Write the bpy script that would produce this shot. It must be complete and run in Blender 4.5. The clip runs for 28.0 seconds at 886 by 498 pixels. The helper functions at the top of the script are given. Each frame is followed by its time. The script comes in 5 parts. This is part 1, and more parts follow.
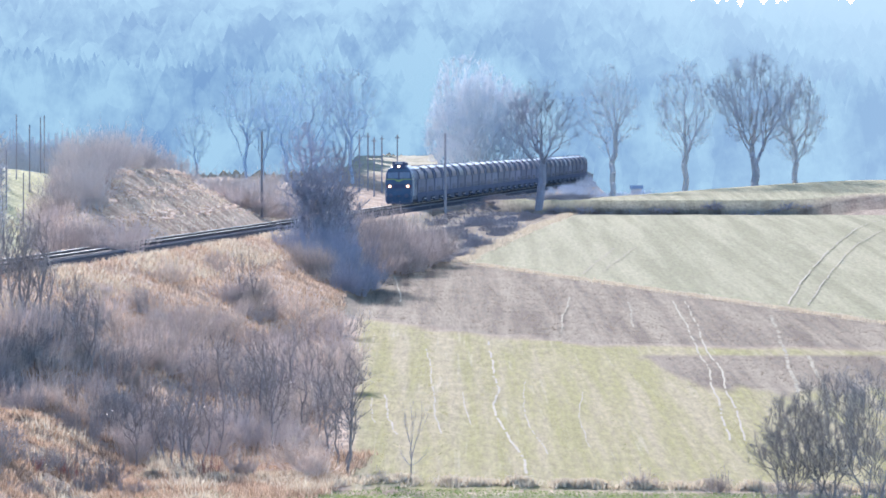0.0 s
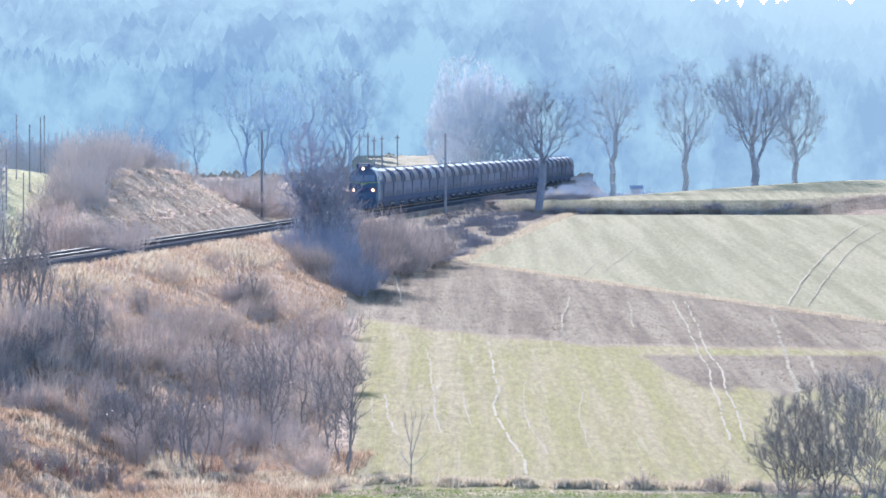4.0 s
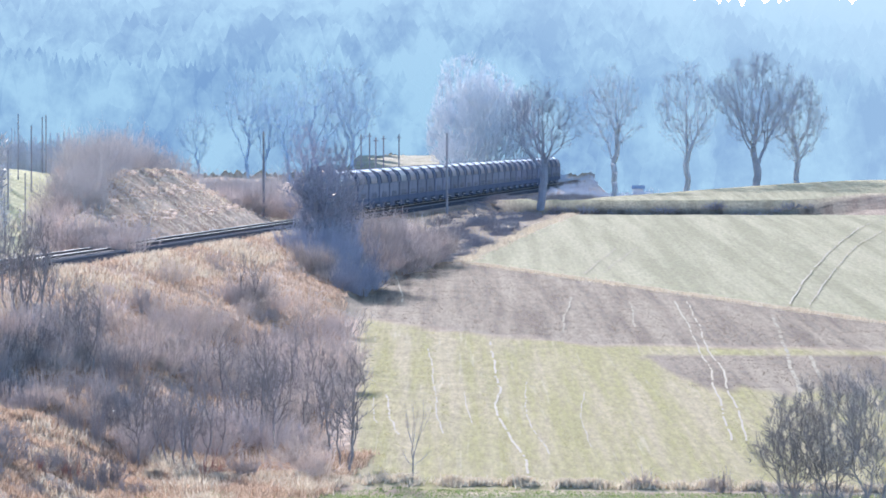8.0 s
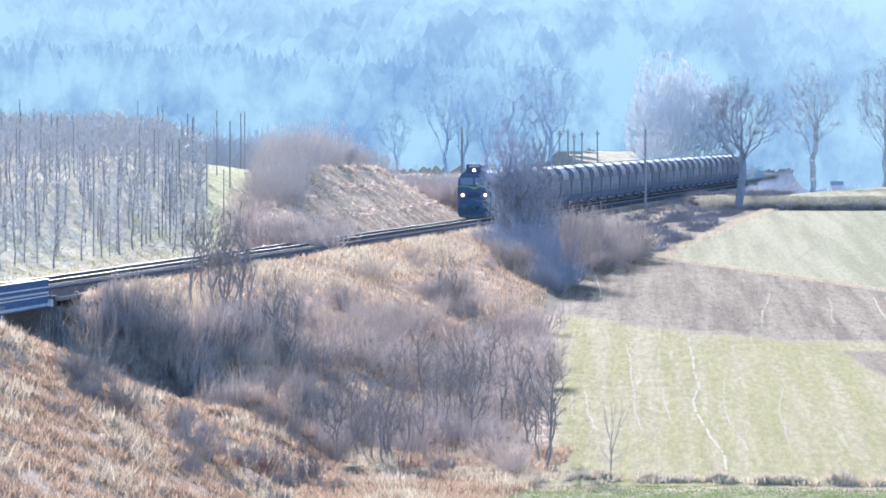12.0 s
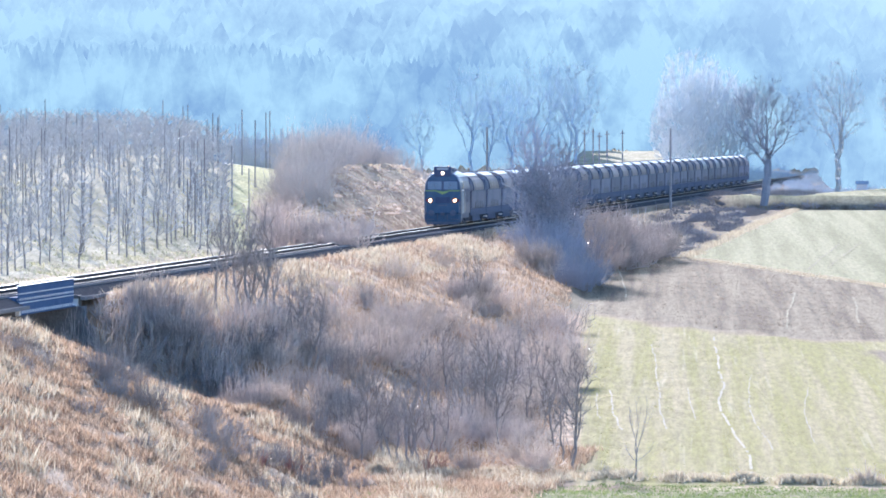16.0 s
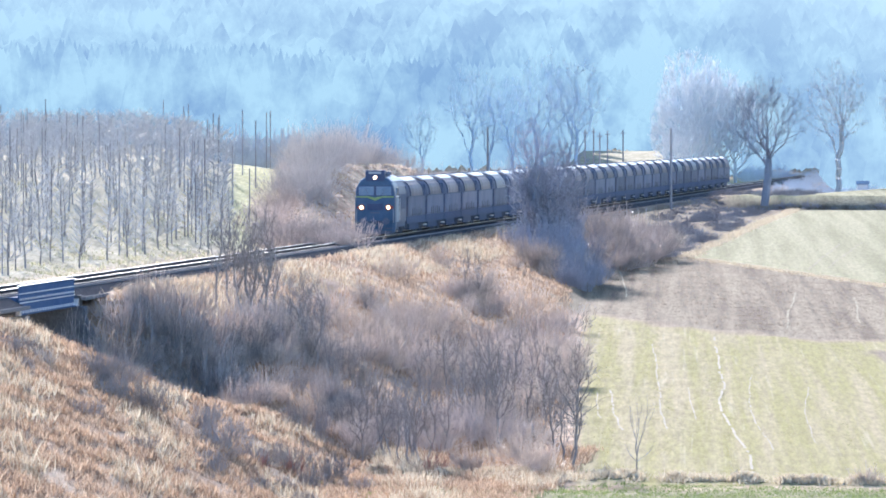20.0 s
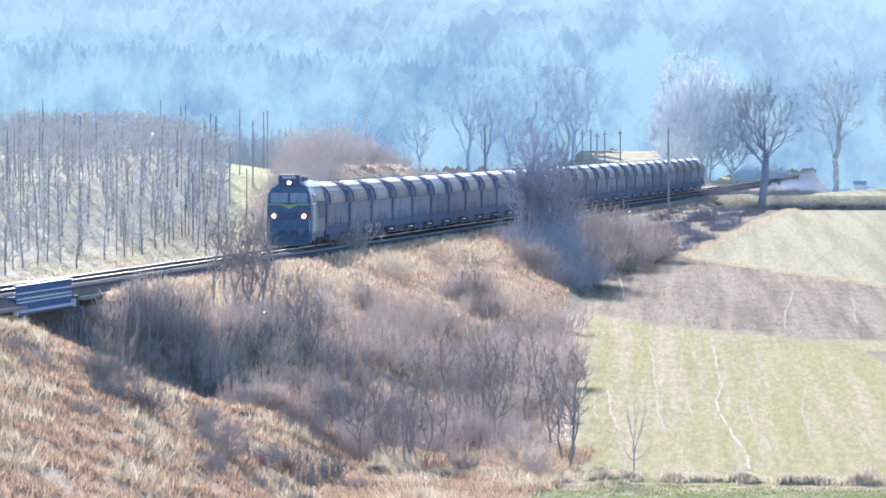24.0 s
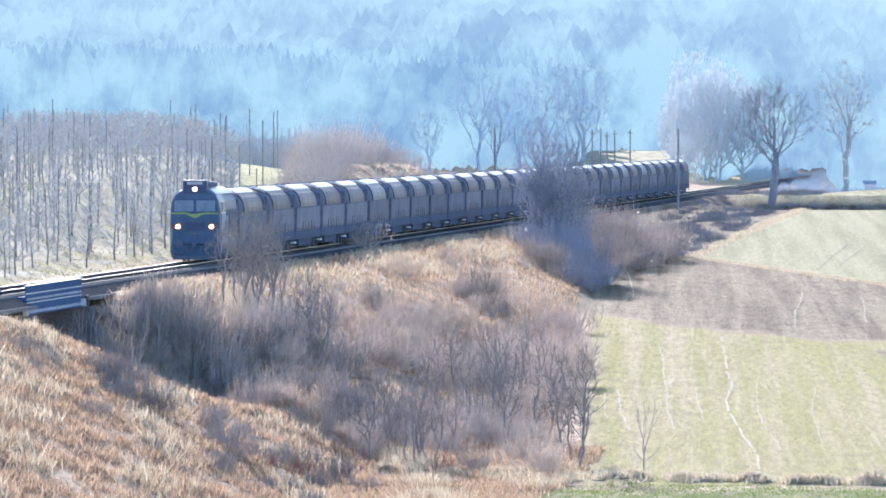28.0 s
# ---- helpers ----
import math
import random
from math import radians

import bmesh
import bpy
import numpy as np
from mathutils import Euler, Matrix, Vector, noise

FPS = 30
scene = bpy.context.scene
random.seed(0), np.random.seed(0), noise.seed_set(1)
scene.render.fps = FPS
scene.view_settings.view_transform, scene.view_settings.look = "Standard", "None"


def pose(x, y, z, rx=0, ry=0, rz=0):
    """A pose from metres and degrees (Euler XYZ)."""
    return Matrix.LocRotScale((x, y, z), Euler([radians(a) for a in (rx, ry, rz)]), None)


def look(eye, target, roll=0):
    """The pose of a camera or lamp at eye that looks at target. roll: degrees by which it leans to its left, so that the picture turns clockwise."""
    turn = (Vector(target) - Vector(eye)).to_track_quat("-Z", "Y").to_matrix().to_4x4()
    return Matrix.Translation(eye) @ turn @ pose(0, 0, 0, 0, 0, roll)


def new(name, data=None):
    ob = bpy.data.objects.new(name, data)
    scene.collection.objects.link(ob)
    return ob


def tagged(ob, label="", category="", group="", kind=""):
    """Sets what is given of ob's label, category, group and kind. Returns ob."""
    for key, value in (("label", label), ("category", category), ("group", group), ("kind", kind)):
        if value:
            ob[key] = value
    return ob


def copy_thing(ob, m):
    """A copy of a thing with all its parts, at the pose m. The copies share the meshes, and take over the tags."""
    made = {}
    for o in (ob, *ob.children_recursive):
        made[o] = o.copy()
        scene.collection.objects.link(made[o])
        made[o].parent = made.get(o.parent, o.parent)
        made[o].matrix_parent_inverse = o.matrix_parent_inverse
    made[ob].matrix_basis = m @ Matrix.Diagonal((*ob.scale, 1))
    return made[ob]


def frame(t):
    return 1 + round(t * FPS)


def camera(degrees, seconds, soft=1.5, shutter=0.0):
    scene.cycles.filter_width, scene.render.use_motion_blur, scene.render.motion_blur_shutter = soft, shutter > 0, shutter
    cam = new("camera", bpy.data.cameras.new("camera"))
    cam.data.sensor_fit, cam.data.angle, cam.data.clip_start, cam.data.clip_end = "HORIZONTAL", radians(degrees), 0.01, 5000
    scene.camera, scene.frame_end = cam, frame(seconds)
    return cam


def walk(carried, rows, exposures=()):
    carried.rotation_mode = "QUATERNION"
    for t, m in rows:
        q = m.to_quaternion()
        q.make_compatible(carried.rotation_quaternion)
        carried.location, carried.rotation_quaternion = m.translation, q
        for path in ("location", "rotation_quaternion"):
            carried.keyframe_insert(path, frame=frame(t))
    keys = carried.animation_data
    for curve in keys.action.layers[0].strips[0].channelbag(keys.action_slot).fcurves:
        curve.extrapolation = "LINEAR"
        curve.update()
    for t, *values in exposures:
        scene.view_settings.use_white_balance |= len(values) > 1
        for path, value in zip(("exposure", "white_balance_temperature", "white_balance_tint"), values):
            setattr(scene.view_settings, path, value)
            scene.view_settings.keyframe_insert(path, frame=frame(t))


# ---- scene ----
# One line of sight over a valley: a railway on a low embankment, fields, an orchard, misty woods.
# Metres, z = 0 at the rail heads. Bearings are in milliradians from the y axis, distances along y.

# ---- camera and its walk ----
EYE_Z = 7.75
PER_RAD = 13700.0
cam = camera(6.551, 28.0, soft=1.75)
PAN = [(0, 0), (3.5, 0), (5.5, 0), (6.5, 0), (7, 0.7), (7.5, 2), (8, 3), (8.5, 5.3), (9, 9), (9.5, 13.7), (9.8, 22), (10, 44),
       (10.2, 100), (10.35, 150), (10.5, 196.5), (10.75, 247), (11, 280), (11.5, 326), (12, 354), (12.5, 376.5), (13.3, 393), (14.5, 399.7),
       (15, 399), (15.5, 398.3), (16, 398.5), (16.5, 396.8), (17, 395.2), (17.5, 394), (18, 395), (18.5, 396.7), (19, 399),
       (19.5, 399.8), (20, 399.4), (20.5, 400), (21, 403), (21.5, 403), (23.5, 395.5), (24, 394.5), (24.5, 394.8), (25, 395),
       (25.5, 396.5), (26, 400), (26.5, 401.7), (27, 403.5), (27.5, 405), (28, 412)]
walk(cam, [(t, pose(0, 0, EYE_Z, 90 - math.degrees((201.5 + 0.0205 * p) / PER_RAD), 0, math.degrees(p / PER_RAD))) for t, p in PAN],
     exposures=[(0, 0.93, 5840, 19), (6, 0.93, 5800, 19), (9.5, 0.93, 5780, 19), (10.4, 0.9, 5760, 18), (11, 0.87, 5740, 18), (12, 1.12, 5760, 17), (16.3, 1.13, 5760, 17), (17.5, 1.14, 5960, 17), (28, 1.14, 5960, 17)])

# ---- world and sun ----
SUN_EL, SUN_AZ = 16.0, -9.5
world = bpy.data.worlds.new("sky")
scene.world = world
world.use_nodes = True
wn = world.node_tree.nodes
sky = wn.new("ShaderNodeTexSky")
sky.sky_type = "NISHITA"
sky.sun_disc = False
sky.sun_elevation, sky.sun_rotation = radians(SUN_EL), radians(SUN_AZ)
sky.dust_density, sky.air_density, sky.ozone_density = 0.3, 1.0, 3.5
world.node_tree.links.new(sky.outputs[0], wn["Background"].inputs[0])
wn["Background"].inputs[1].default_value = 0.15
sun = new("sun", bpy.data.lights.new("sun", "SUN"))
sun.data.energy, sun.data.angle, sun.data.color = 4.5, radians(0.6), (1.0, 0.92, 0.80)
sun_dir = Vector((math.sin(radians(SUN_AZ)) * math.cos(radians(SUN_EL)), math.cos(radians(SUN_AZ)) * math.cos(radians(SUN_EL)), math.sin(radians(SUN_EL))))
sun.matrix_world = look(sun_dir * 200, (0, 0, 0))


# ---- materials ----
def mat(name, low, high, scale=3.0, rough=0.85, metal=0.0, bump=0.0, fine=8.0, spec=0.3, vary=0.0, stretch=(1, 1, 1), thin=0.0):
    m = bpy.data.materials.new(name)
    m.use_nodes = True
    nt = m.node_tree
    n, l = nt.nodes, nt.links
    b = n["Principled BSDF"]
    co = n.new("ShaderNodeTexCoord")
    mp = n.new("ShaderNodeMapping")
    mp.inputs["Scale"].default_value = stretch
    l.new(co.outputs["Object"], mp.inputs[0])
    t1, t2 = n.new("ShaderNodeTexNoise"), n.new("ShaderNodeTexNoise")
    t1.inputs["Scale"].default_value, t2.inputs["Scale"].default_value = scale, scale * fine
    t1.inputs["Detail"].default_value = 4
    l.new(mp.outputs[0], t1.inputs[0])
    l.new(mp.outputs[0], t2.inputs[0])
    add = n.new("ShaderNodeMath")
    add.operation = "MULTIPLY_ADD"
    add.inputs[1].default_value = 0.45
    l.new(t2.outputs[0], add.inputs[0])
    sc = n.new("ShaderNodeMath")
    sc.operation = "MULTIPLY"
    sc.inputs[1].default_value = 0.55
    l.new(t1.outputs[0], sc.inputs[0])
    l.new(sc.outputs[0], add.inputs[2])
    ra = n.new("ShaderNodeValToRGB")
    ra.color_ramp.elements[0].position, ra.color_ramp.elements[1].position = 0.36, 0.64
    ra.color_ramp.elements[0].color, ra.color_ramp.elements[1].color = (*low, 1), (*high, 1)
    l.new(add.outputs[0], ra.inputs[0])
    out = ra.outputs[0]
    if vary:
        oi, hs = n.new("ShaderNodeObjectInfo"), n.new("ShaderNodeHueSaturation")
        mr = n.new("ShaderNodeMapRange")
        mr.inputs["To Min"].default_value, mr.inputs["To Max"].default_value = 1 - vary, 1 + vary
        l.new(oi.outputs["Random"], mr.inputs[0])
        l.new(mr.outputs[0], hs.inputs["Value"])
        l.new(out, hs.inputs["Color"])
        out = hs.outputs[0]
    l.new(out, b.inputs["Base Color"])
    b.inputs["Roughness"].default_value, b.inputs["Metallic"].default_value = rough, metal
    b.inputs["Specular IOR Level"].default_value = spec
    if bump:
        bp = n.new("ShaderNodeBump")
        bp.inputs["Strength"].default_value, bp.inputs["Distance"].default_value = bump, 0.05
        l.new(add.outputs[0], bp.inputs["Height"])
        l.new(bp.outputs[0], b.inputs["Normal"])
    if thin:
        tr, mx = n.new("ShaderNodeBsdfTranslucent"), n.new("ShaderNodeMixShader")
        mx.inputs[0].default_value = thin
        l.new(out, tr.inputs[0])
        l.new(b.outputs[0], mx.inputs[1])
        l.new(tr.outputs[0], mx.inputs[2])
        l.new(mx.outputs[0], n["Material Output"].inputs[0])
    return m


def glow(name, colour, strength):
    m = bpy.data.materials.new(name)
    m.use_nodes = True
    b = m.node_tree.nodes["Principled BSDF"]
    b.inputs["Base Color"].default_value = (*colour, 1)
    b.inputs["Emission Color"].default_value = (*colour, 1)
    b.inputs["Emission Strength"].default_value = strength
    return m


M_BARK = mat("bark", (0.30, 0.26, 0.24), (0.50, 0.45, 0.42), 6, rough=0.5, spec=0.4, vary=0.2)
M_BARKDARK = mat("dark_bark", (0.28, 0.27, 0.29), (0.44, 0.42, 0.44), 6, spec=0.2, vary=0.2)
# bush twigs far paler than bare wood: haze put into their colours
M_TWIG = mat("twigs", (0.56, 0.495, 0.445), (0.87, 0.785, 0.70), 2, rough=0.45, spec=0.4, vary=0.2, thin=0.5)
M_TWIGGREY = mat("grey_bush_twigs", (0.56, 0.50, 0.47), (0.80, 0.73, 0.68), 2, rough=0.45, spec=0.4, vary=0.2, thin=0.5)
M_TANTWIG = mat("tan_twigs", (0.60, 0.56, 0.53), (0.80, 0.75, 0.71), 2, spec=0.3, vary=0.15, thin=0.4)
# far twigs: haze put into pale, bluish base colours
M_HAZETWIG = mat("hazed_grey_twigs", (0.50, 0.53, 0.58), (0.62, 0.65, 0.69), 1, spec=0.1, vary=0.1, thin=0.3)
M_MISTTWIG = mat("haze_paled_twigs", (0.62, 0.68, 0.76), (0.74, 0.79, 0.85), 1, spec=0.1, vary=0.1)
# young and near bark, lightened to hold some haze too
M_STEM = mat("young_tree_bark", (0.26, 0.225, 0.21), (0.44, 0.39, 0.36), 6, rough=0.5, spec=0.4, vary=0.2)
M_NEARBARK = mat("near_dark_bark", (0.27, 0.245, 0.235), (0.43, 0.39, 0.36), 6, rough=0.6, spec=0.3, vary=0.2)
# far bark: lighter and bluer with distance, as haze in the colour
M_TREEBARK = mat("hazed_field_tree_bark", (0.34, 0.36, 0.41), (0.46, 0.475, 0.53), 1, spec=0.1, vary=0.1, thin=0.2)
M_MISTBARK = mat("haze_blued_tree_bark", (0.56, 0.66, 0.76), (0.67, 0.76, 0.85), 1, spec=0.1, vary=0.1, thin=0.2)
# orchard branches: the sun's sparkle put into a near-white colour
M_PALEBRANCH = mat("sun_sparkle_branches", (0.52, 0.51, 0.52), (0.86, 0.84, 0.82), 3, rough=0.42, spec=0.6, vary=0.2, thin=0.3)
M_REDTWIG = mat("red_twigs", (0.38, 0.18, 0.15), (0.55, 0.3, 0.24), 2)
M_RUTDULL = mat("faint_wheel_rut", (0.33, 0.28, 0.18), (0.45, 0.39, 0.26), 1.0, bump=0.3, spec=0.05)
M_POST = mat("post_wood", (0.26, 0.24, 0.25), (0.40, 0.37, 0.37), 5, vary=0.3)
M_RAIL = mat("rail_steel", (0.34, 0.33, 0.32), (0.58, 0.57, 0.56), 4, rough=0.42, metal=0.6)
M_RUST = mat("rail_rust", (0.055, 0.05, 0.05), (0.11, 0.095, 0.09), 4, rough=0.9, spec=0.1)
M_SLEEPER = mat("sleeper", (0.11, 0.105, 0.10), (0.22, 0.205, 0.195), 3, vary=0.25)
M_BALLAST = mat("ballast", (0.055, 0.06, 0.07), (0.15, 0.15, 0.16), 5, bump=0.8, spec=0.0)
# one ballast in two tones: sunlit crest and shaded shoulder put into colour
M_CREST = mat("lit_ballast_crest", (0.20, 0.195, 0.195), (0.38, 0.365, 0.36), 5, bump=0.8, spec=0.0)
M_SHOULDER = mat("shaded_ballast_edge", (0.06, 0.062, 0.07), (0.15, 0.145, 0.145), 4, bump=0.8, spec=0.0)
M_STEEL = mat("bridge_steel", (0.07, 0.125, 0.24), (0.12, 0.185, 0.32), 2, rough=0.9, spec=0.05)
M_WHITE = mat("white_paint", (0.68, 0.68, 0.68), (0.85, 0.85, 0.84), 4, rough=0.5)
M_CONCRETE = mat("concrete", (0.12, 0.12, 0.13), (0.24, 0.235, 0.24), 1.2, bump=0.3)
M_BLUE = mat("blue_paint", (0.05, 0.105, 0.19), (0.085, 0.15, 0.245), 1.5, rough=0.4)
M_BLUEDARK = mat("dark_blue_paint", (0.05, 0.075, 0.15), (0.08, 0.105, 0.19), 1.5, rough=0.5)
M_CABSIDE = mat("light_blue_paint", (0.14, 0.235, 0.345), (0.20, 0.30, 0.41), 2, rough=0.4)
M_STRIPE = mat("yellow_green_paint", (0.24, 0.36, 0.13), (0.33, 0.45, 0.19), 3, rough=0.4)
M_ROOFGREY = mat("grey_roof_paint", (0.36, 0.39, 0.42), (0.5, 0.53, 0.55), 2, rough=0.35)
# grimy grey of the running gear, haze put into its lifted bluish tone
M_BLACK = mat("hazed_grimy_grey", (0.10, 0.125, 0.18), (0.16, 0.185, 0.25), 3, rough=0.75)
# glass: the reflected sky is put into its blue base colour
M_GLASS = mat("sky_tinted_glass", (0.14, 0.235, 0.36), (0.20, 0.305, 0.43), 1, rough=0.12, spec=0.5)
# underframe: underside shade and haze both put into the colour
M_UNDER = mat("shaded_hazed_underframe", (0.085, 0.115, 0.19), (0.13, 0.16, 0.235), 3, rough=0.8, spec=0.1)
# wagon ends: end shade put into a dark slate, lifted again for haze
M_WSIDE = mat("shaded_hazed_slate", (0.13, 0.145, 0.195), (0.185, 0.20, 0.255), 1.2, rough=0.7, spec=0.15)
# wagon paints: haze and sky light put into lifted, greyed tones
M_BROWN = mat("hazed_slate_paint", (0.145, 0.16, 0.22), (0.24, 0.245, 0.305), 0.9, rough=0.7, spec=0.15, vary=0.25, stretch=(1, 1, 0.35))
M_SHOULD = mat("hazed_brown_shell", (0.185, 0.155, 0.16), (0.31, 0.265, 0.268), 1.1, rough=0.6, spec=0.15, vary=0.25, stretch=(1, 1, 0.25))
M_PALEWAGON = mat("hazed_blue_grey_paint", (0.19, 0.195, 0.21), (0.29, 0.295, 0.31), 0.7, rough=0.55)
# pale hatch metal, whitened further by the sun's grazing shine put into it
M_WROOF = mat("sun_whitened_roof_plate", (0.62, 0.61, 0.6), (0.8, 0.79, 0.77), 1.5, rough=0.3)
M_LAMP = glow("headlight", (1.0, 0.70, 0.42), 4.0)
# rim red: the reddish halo round the lit lamp, put into the colour
M_RIM = mat("lamp_halo_red", (0.26, 0.10, 0.07), (0.36, 0.15, 0.10), 4, rough=0.5)
M_REDLAMP = mat("red_lens", (0.3, 0.03, 0.03), (0.4, 0.06, 0.05), 5, rough=0.3)
M_RUT = mat("dry_wheel_rut", (0.41, 0.355, 0.235), (0.55, 0.485, 0.33), 1.0, bump=0.3, spec=0.055)


def ground_material():
    m = bpy.data.materials.new("ground_cover")
    m.use_nodes = True
    nt = m.node_tree
    n, l = nt.nodes, nt.links
    b = n["Principled BSDF"]
    b.inputs["Roughness"].default_value = 0.95
    b.inputs["Specular IOR Level"].default_value = 0.045
    co = n.new("ShaderNodeTexCoord")

    def tone(low, high, scale, stretch=(1, 1, 1), lo=0.35, hi=0.65):
        mp, tx, ra = n.new("ShaderNodeMapping"), n.new("ShaderNodeTexNoise"), n.new("ShaderNodeValToRGB")
        mp.inputs["Scale"].default_value = stretch
        tx.inputs["Scale"].default_value, tx.inputs["Detail"].default_value, tx.inputs["Roughness"].default_value = scale, 4, 0.6
        ra.color_ramp.elements[0].position, ra.color_ramp.elements[1].position = lo, hi
        ra.color_ramp.elements[0].color, ra.color_ramp.elements[1].color = (*low, 1), (*high, 1)
        l.new(co.outputs["Object"], mp.inputs[0])
        l.new(mp.outputs[0], tx.inputs[0])
        l.new(tx.outputs[0], ra.inputs[0])
        return ra.outputs[0]

    def mix(a, c, fac):
        x = n.new("ShaderNodeMix")
        x.data_type = "RGBA"
        l.new(fac, x.inputs[0])
        l.new(a, x.inputs[6])
        l.new(c, x.inputs[7])
        return x.outputs[2]

    za, zb = n.new("ShaderNodeVertexColor"), n.new("ShaderNodeVertexColor")
    za.layer_name, zb.layer_name = "zone_a", "zone_b"
    sa, sb = n.new("ShaderNodeSeparateColor"), n.new("ShaderNodeSeparateColor")
    l.new(za.outputs[0], sa.inputs[0])
    l.new(zb.outputs[0], sb.inputs[0])
    dry = tone((0.36, 0.23, 0.15), (0.68, 0.50, 0.34), 0.45, (1, 0.5, 1))
    crop = tone((0.445, 0.36, 0.185), (0.335, 0.295, 0.092), 1.0, (0.8, 0.011, 0.1), 0.38, 0.6)
    gap = tone((0, 0, 0), (0.5, 0.5, 0.5), 1.0, (2.4, 0.03, 0.1), 0.60, 0.70)
    crop = mix(crop, tone((0.50, 0.43, 0.26), (0.60, 0.52, 0.34), 2.0), gap)
    soil = tone((0.14, 0.10, 0.066), (0.33, 0.262, 0.17), 1.0, (0.75, 0.012, 0.1), 0.38, 0.62)
    upper = tone((0.285, 0.272, 0.135), (0.43, 0.39, 0.215), 1.0, (0.6, 0.008, 0.1), 0.38, 0.62)
    orchard = tone((0.40, 0.345, 0.22), (0.58, 0.51, 0.35), 0.3, (1, 0.4, 1))
    lane = tone((0.54, 0.50, 0.23), (0.66, 0.61, 0.31), 0.2)
    near = tone((0.17, 0.19, 0.08), (0.40, 0.34, 0.2), 0.8, (1, 0.2, 1))
    c = mix(dry, crop, sa.outputs[0])
    c = mix(c, soil, sa.outputs[1])
    c = mix(c, upper, sa.outputs[2])
    c = mix(c, orchard, sb.outputs[0])
    c = mix(c, lane, sb.outputs[1])
    c = mix(c, near, sb.outputs[2])
    mp, fx, fr, hv = n.new("ShaderNodeMapping"), n.new("ShaderNodeTexNoise"), n.new("ShaderNodeMapRange"), n.new("ShaderNodeHueSaturation")
    mp.inputs["Scale"].default_value = (1.2, 0.08, 1)
    fx.inputs["Scale"].default_value, fx.inputs["Detail"].default_value, fx.inputs["Roughness"].default_value = 3.0, 7, 0.75
    fr.inputs[1].default_value, fr.inputs[2].default_value, fr.inputs[3].default_value, fr.inputs[4].default_value = 0.32, 0.68, 0.68, 1.32
    l.new(co.outputs["Object"], mp.inputs[0])
    l.new(mp.outputs[0], fx.inputs[0])
    l.new(fx.outputs[0], fr.inputs[0])
    l.new(fr.outputs[0], hv.inputs["Value"])
    l.new(c, hv.inputs["Color"])
    l.new(hv.outputs[0], b.inputs["Base Color"])
    tx, bp = n.new("ShaderNodeTexNoise"), n.new("ShaderNodeBump")
    tx.inputs["Scale"].default_value, tx.inputs["Detail"].default_value = 1.6, 5
    l.new(co.outputs["Object"], tx.inputs[0])
    l.new(tx.outputs[0], bp.inputs["Height"])
    bp.inputs["Strength"].default_value, bp.inputs["Distance"].default_value = 0.7, 0.25
    l.new(bp.outputs[0], b.inputs["Normal"])
    return m


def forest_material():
    """Woods far off: the blue haze before them is put into the trees' own glow."""
    m = bpy.data.materials.new("haze_glow_woods")
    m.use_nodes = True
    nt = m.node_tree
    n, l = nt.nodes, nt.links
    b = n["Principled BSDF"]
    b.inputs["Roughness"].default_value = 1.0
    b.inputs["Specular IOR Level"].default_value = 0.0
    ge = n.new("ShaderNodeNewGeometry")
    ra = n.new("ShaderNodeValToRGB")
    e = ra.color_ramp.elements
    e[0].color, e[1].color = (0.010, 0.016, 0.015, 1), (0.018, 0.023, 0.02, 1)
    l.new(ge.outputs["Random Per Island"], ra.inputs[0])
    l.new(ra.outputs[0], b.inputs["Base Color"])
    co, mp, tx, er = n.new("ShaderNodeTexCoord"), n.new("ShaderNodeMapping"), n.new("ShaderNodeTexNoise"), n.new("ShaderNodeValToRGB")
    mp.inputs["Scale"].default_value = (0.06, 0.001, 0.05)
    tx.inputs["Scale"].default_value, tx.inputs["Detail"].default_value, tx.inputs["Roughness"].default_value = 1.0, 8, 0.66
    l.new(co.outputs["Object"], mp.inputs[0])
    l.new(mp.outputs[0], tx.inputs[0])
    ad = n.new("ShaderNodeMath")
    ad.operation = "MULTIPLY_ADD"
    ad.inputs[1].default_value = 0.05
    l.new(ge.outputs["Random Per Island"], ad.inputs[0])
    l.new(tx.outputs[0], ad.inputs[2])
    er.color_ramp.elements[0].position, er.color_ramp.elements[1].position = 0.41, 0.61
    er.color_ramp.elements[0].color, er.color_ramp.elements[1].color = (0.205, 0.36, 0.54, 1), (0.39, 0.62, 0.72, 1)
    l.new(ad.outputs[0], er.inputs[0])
    # paler haze painted into the glow high on the hill and towards the open side
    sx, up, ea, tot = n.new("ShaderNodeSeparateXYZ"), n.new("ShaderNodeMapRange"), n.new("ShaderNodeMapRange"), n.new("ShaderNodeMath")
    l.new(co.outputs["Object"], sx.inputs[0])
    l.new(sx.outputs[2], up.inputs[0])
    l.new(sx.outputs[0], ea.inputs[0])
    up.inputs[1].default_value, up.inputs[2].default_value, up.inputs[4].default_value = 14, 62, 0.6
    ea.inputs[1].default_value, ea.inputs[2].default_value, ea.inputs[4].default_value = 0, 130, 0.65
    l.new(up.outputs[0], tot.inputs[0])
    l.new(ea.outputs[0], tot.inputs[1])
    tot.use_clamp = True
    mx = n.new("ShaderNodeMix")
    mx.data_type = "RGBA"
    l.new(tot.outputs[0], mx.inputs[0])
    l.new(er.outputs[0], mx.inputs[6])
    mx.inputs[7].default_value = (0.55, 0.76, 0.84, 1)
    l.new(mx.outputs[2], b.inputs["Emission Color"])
    # the trees give off the haze's light themselves
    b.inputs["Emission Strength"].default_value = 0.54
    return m


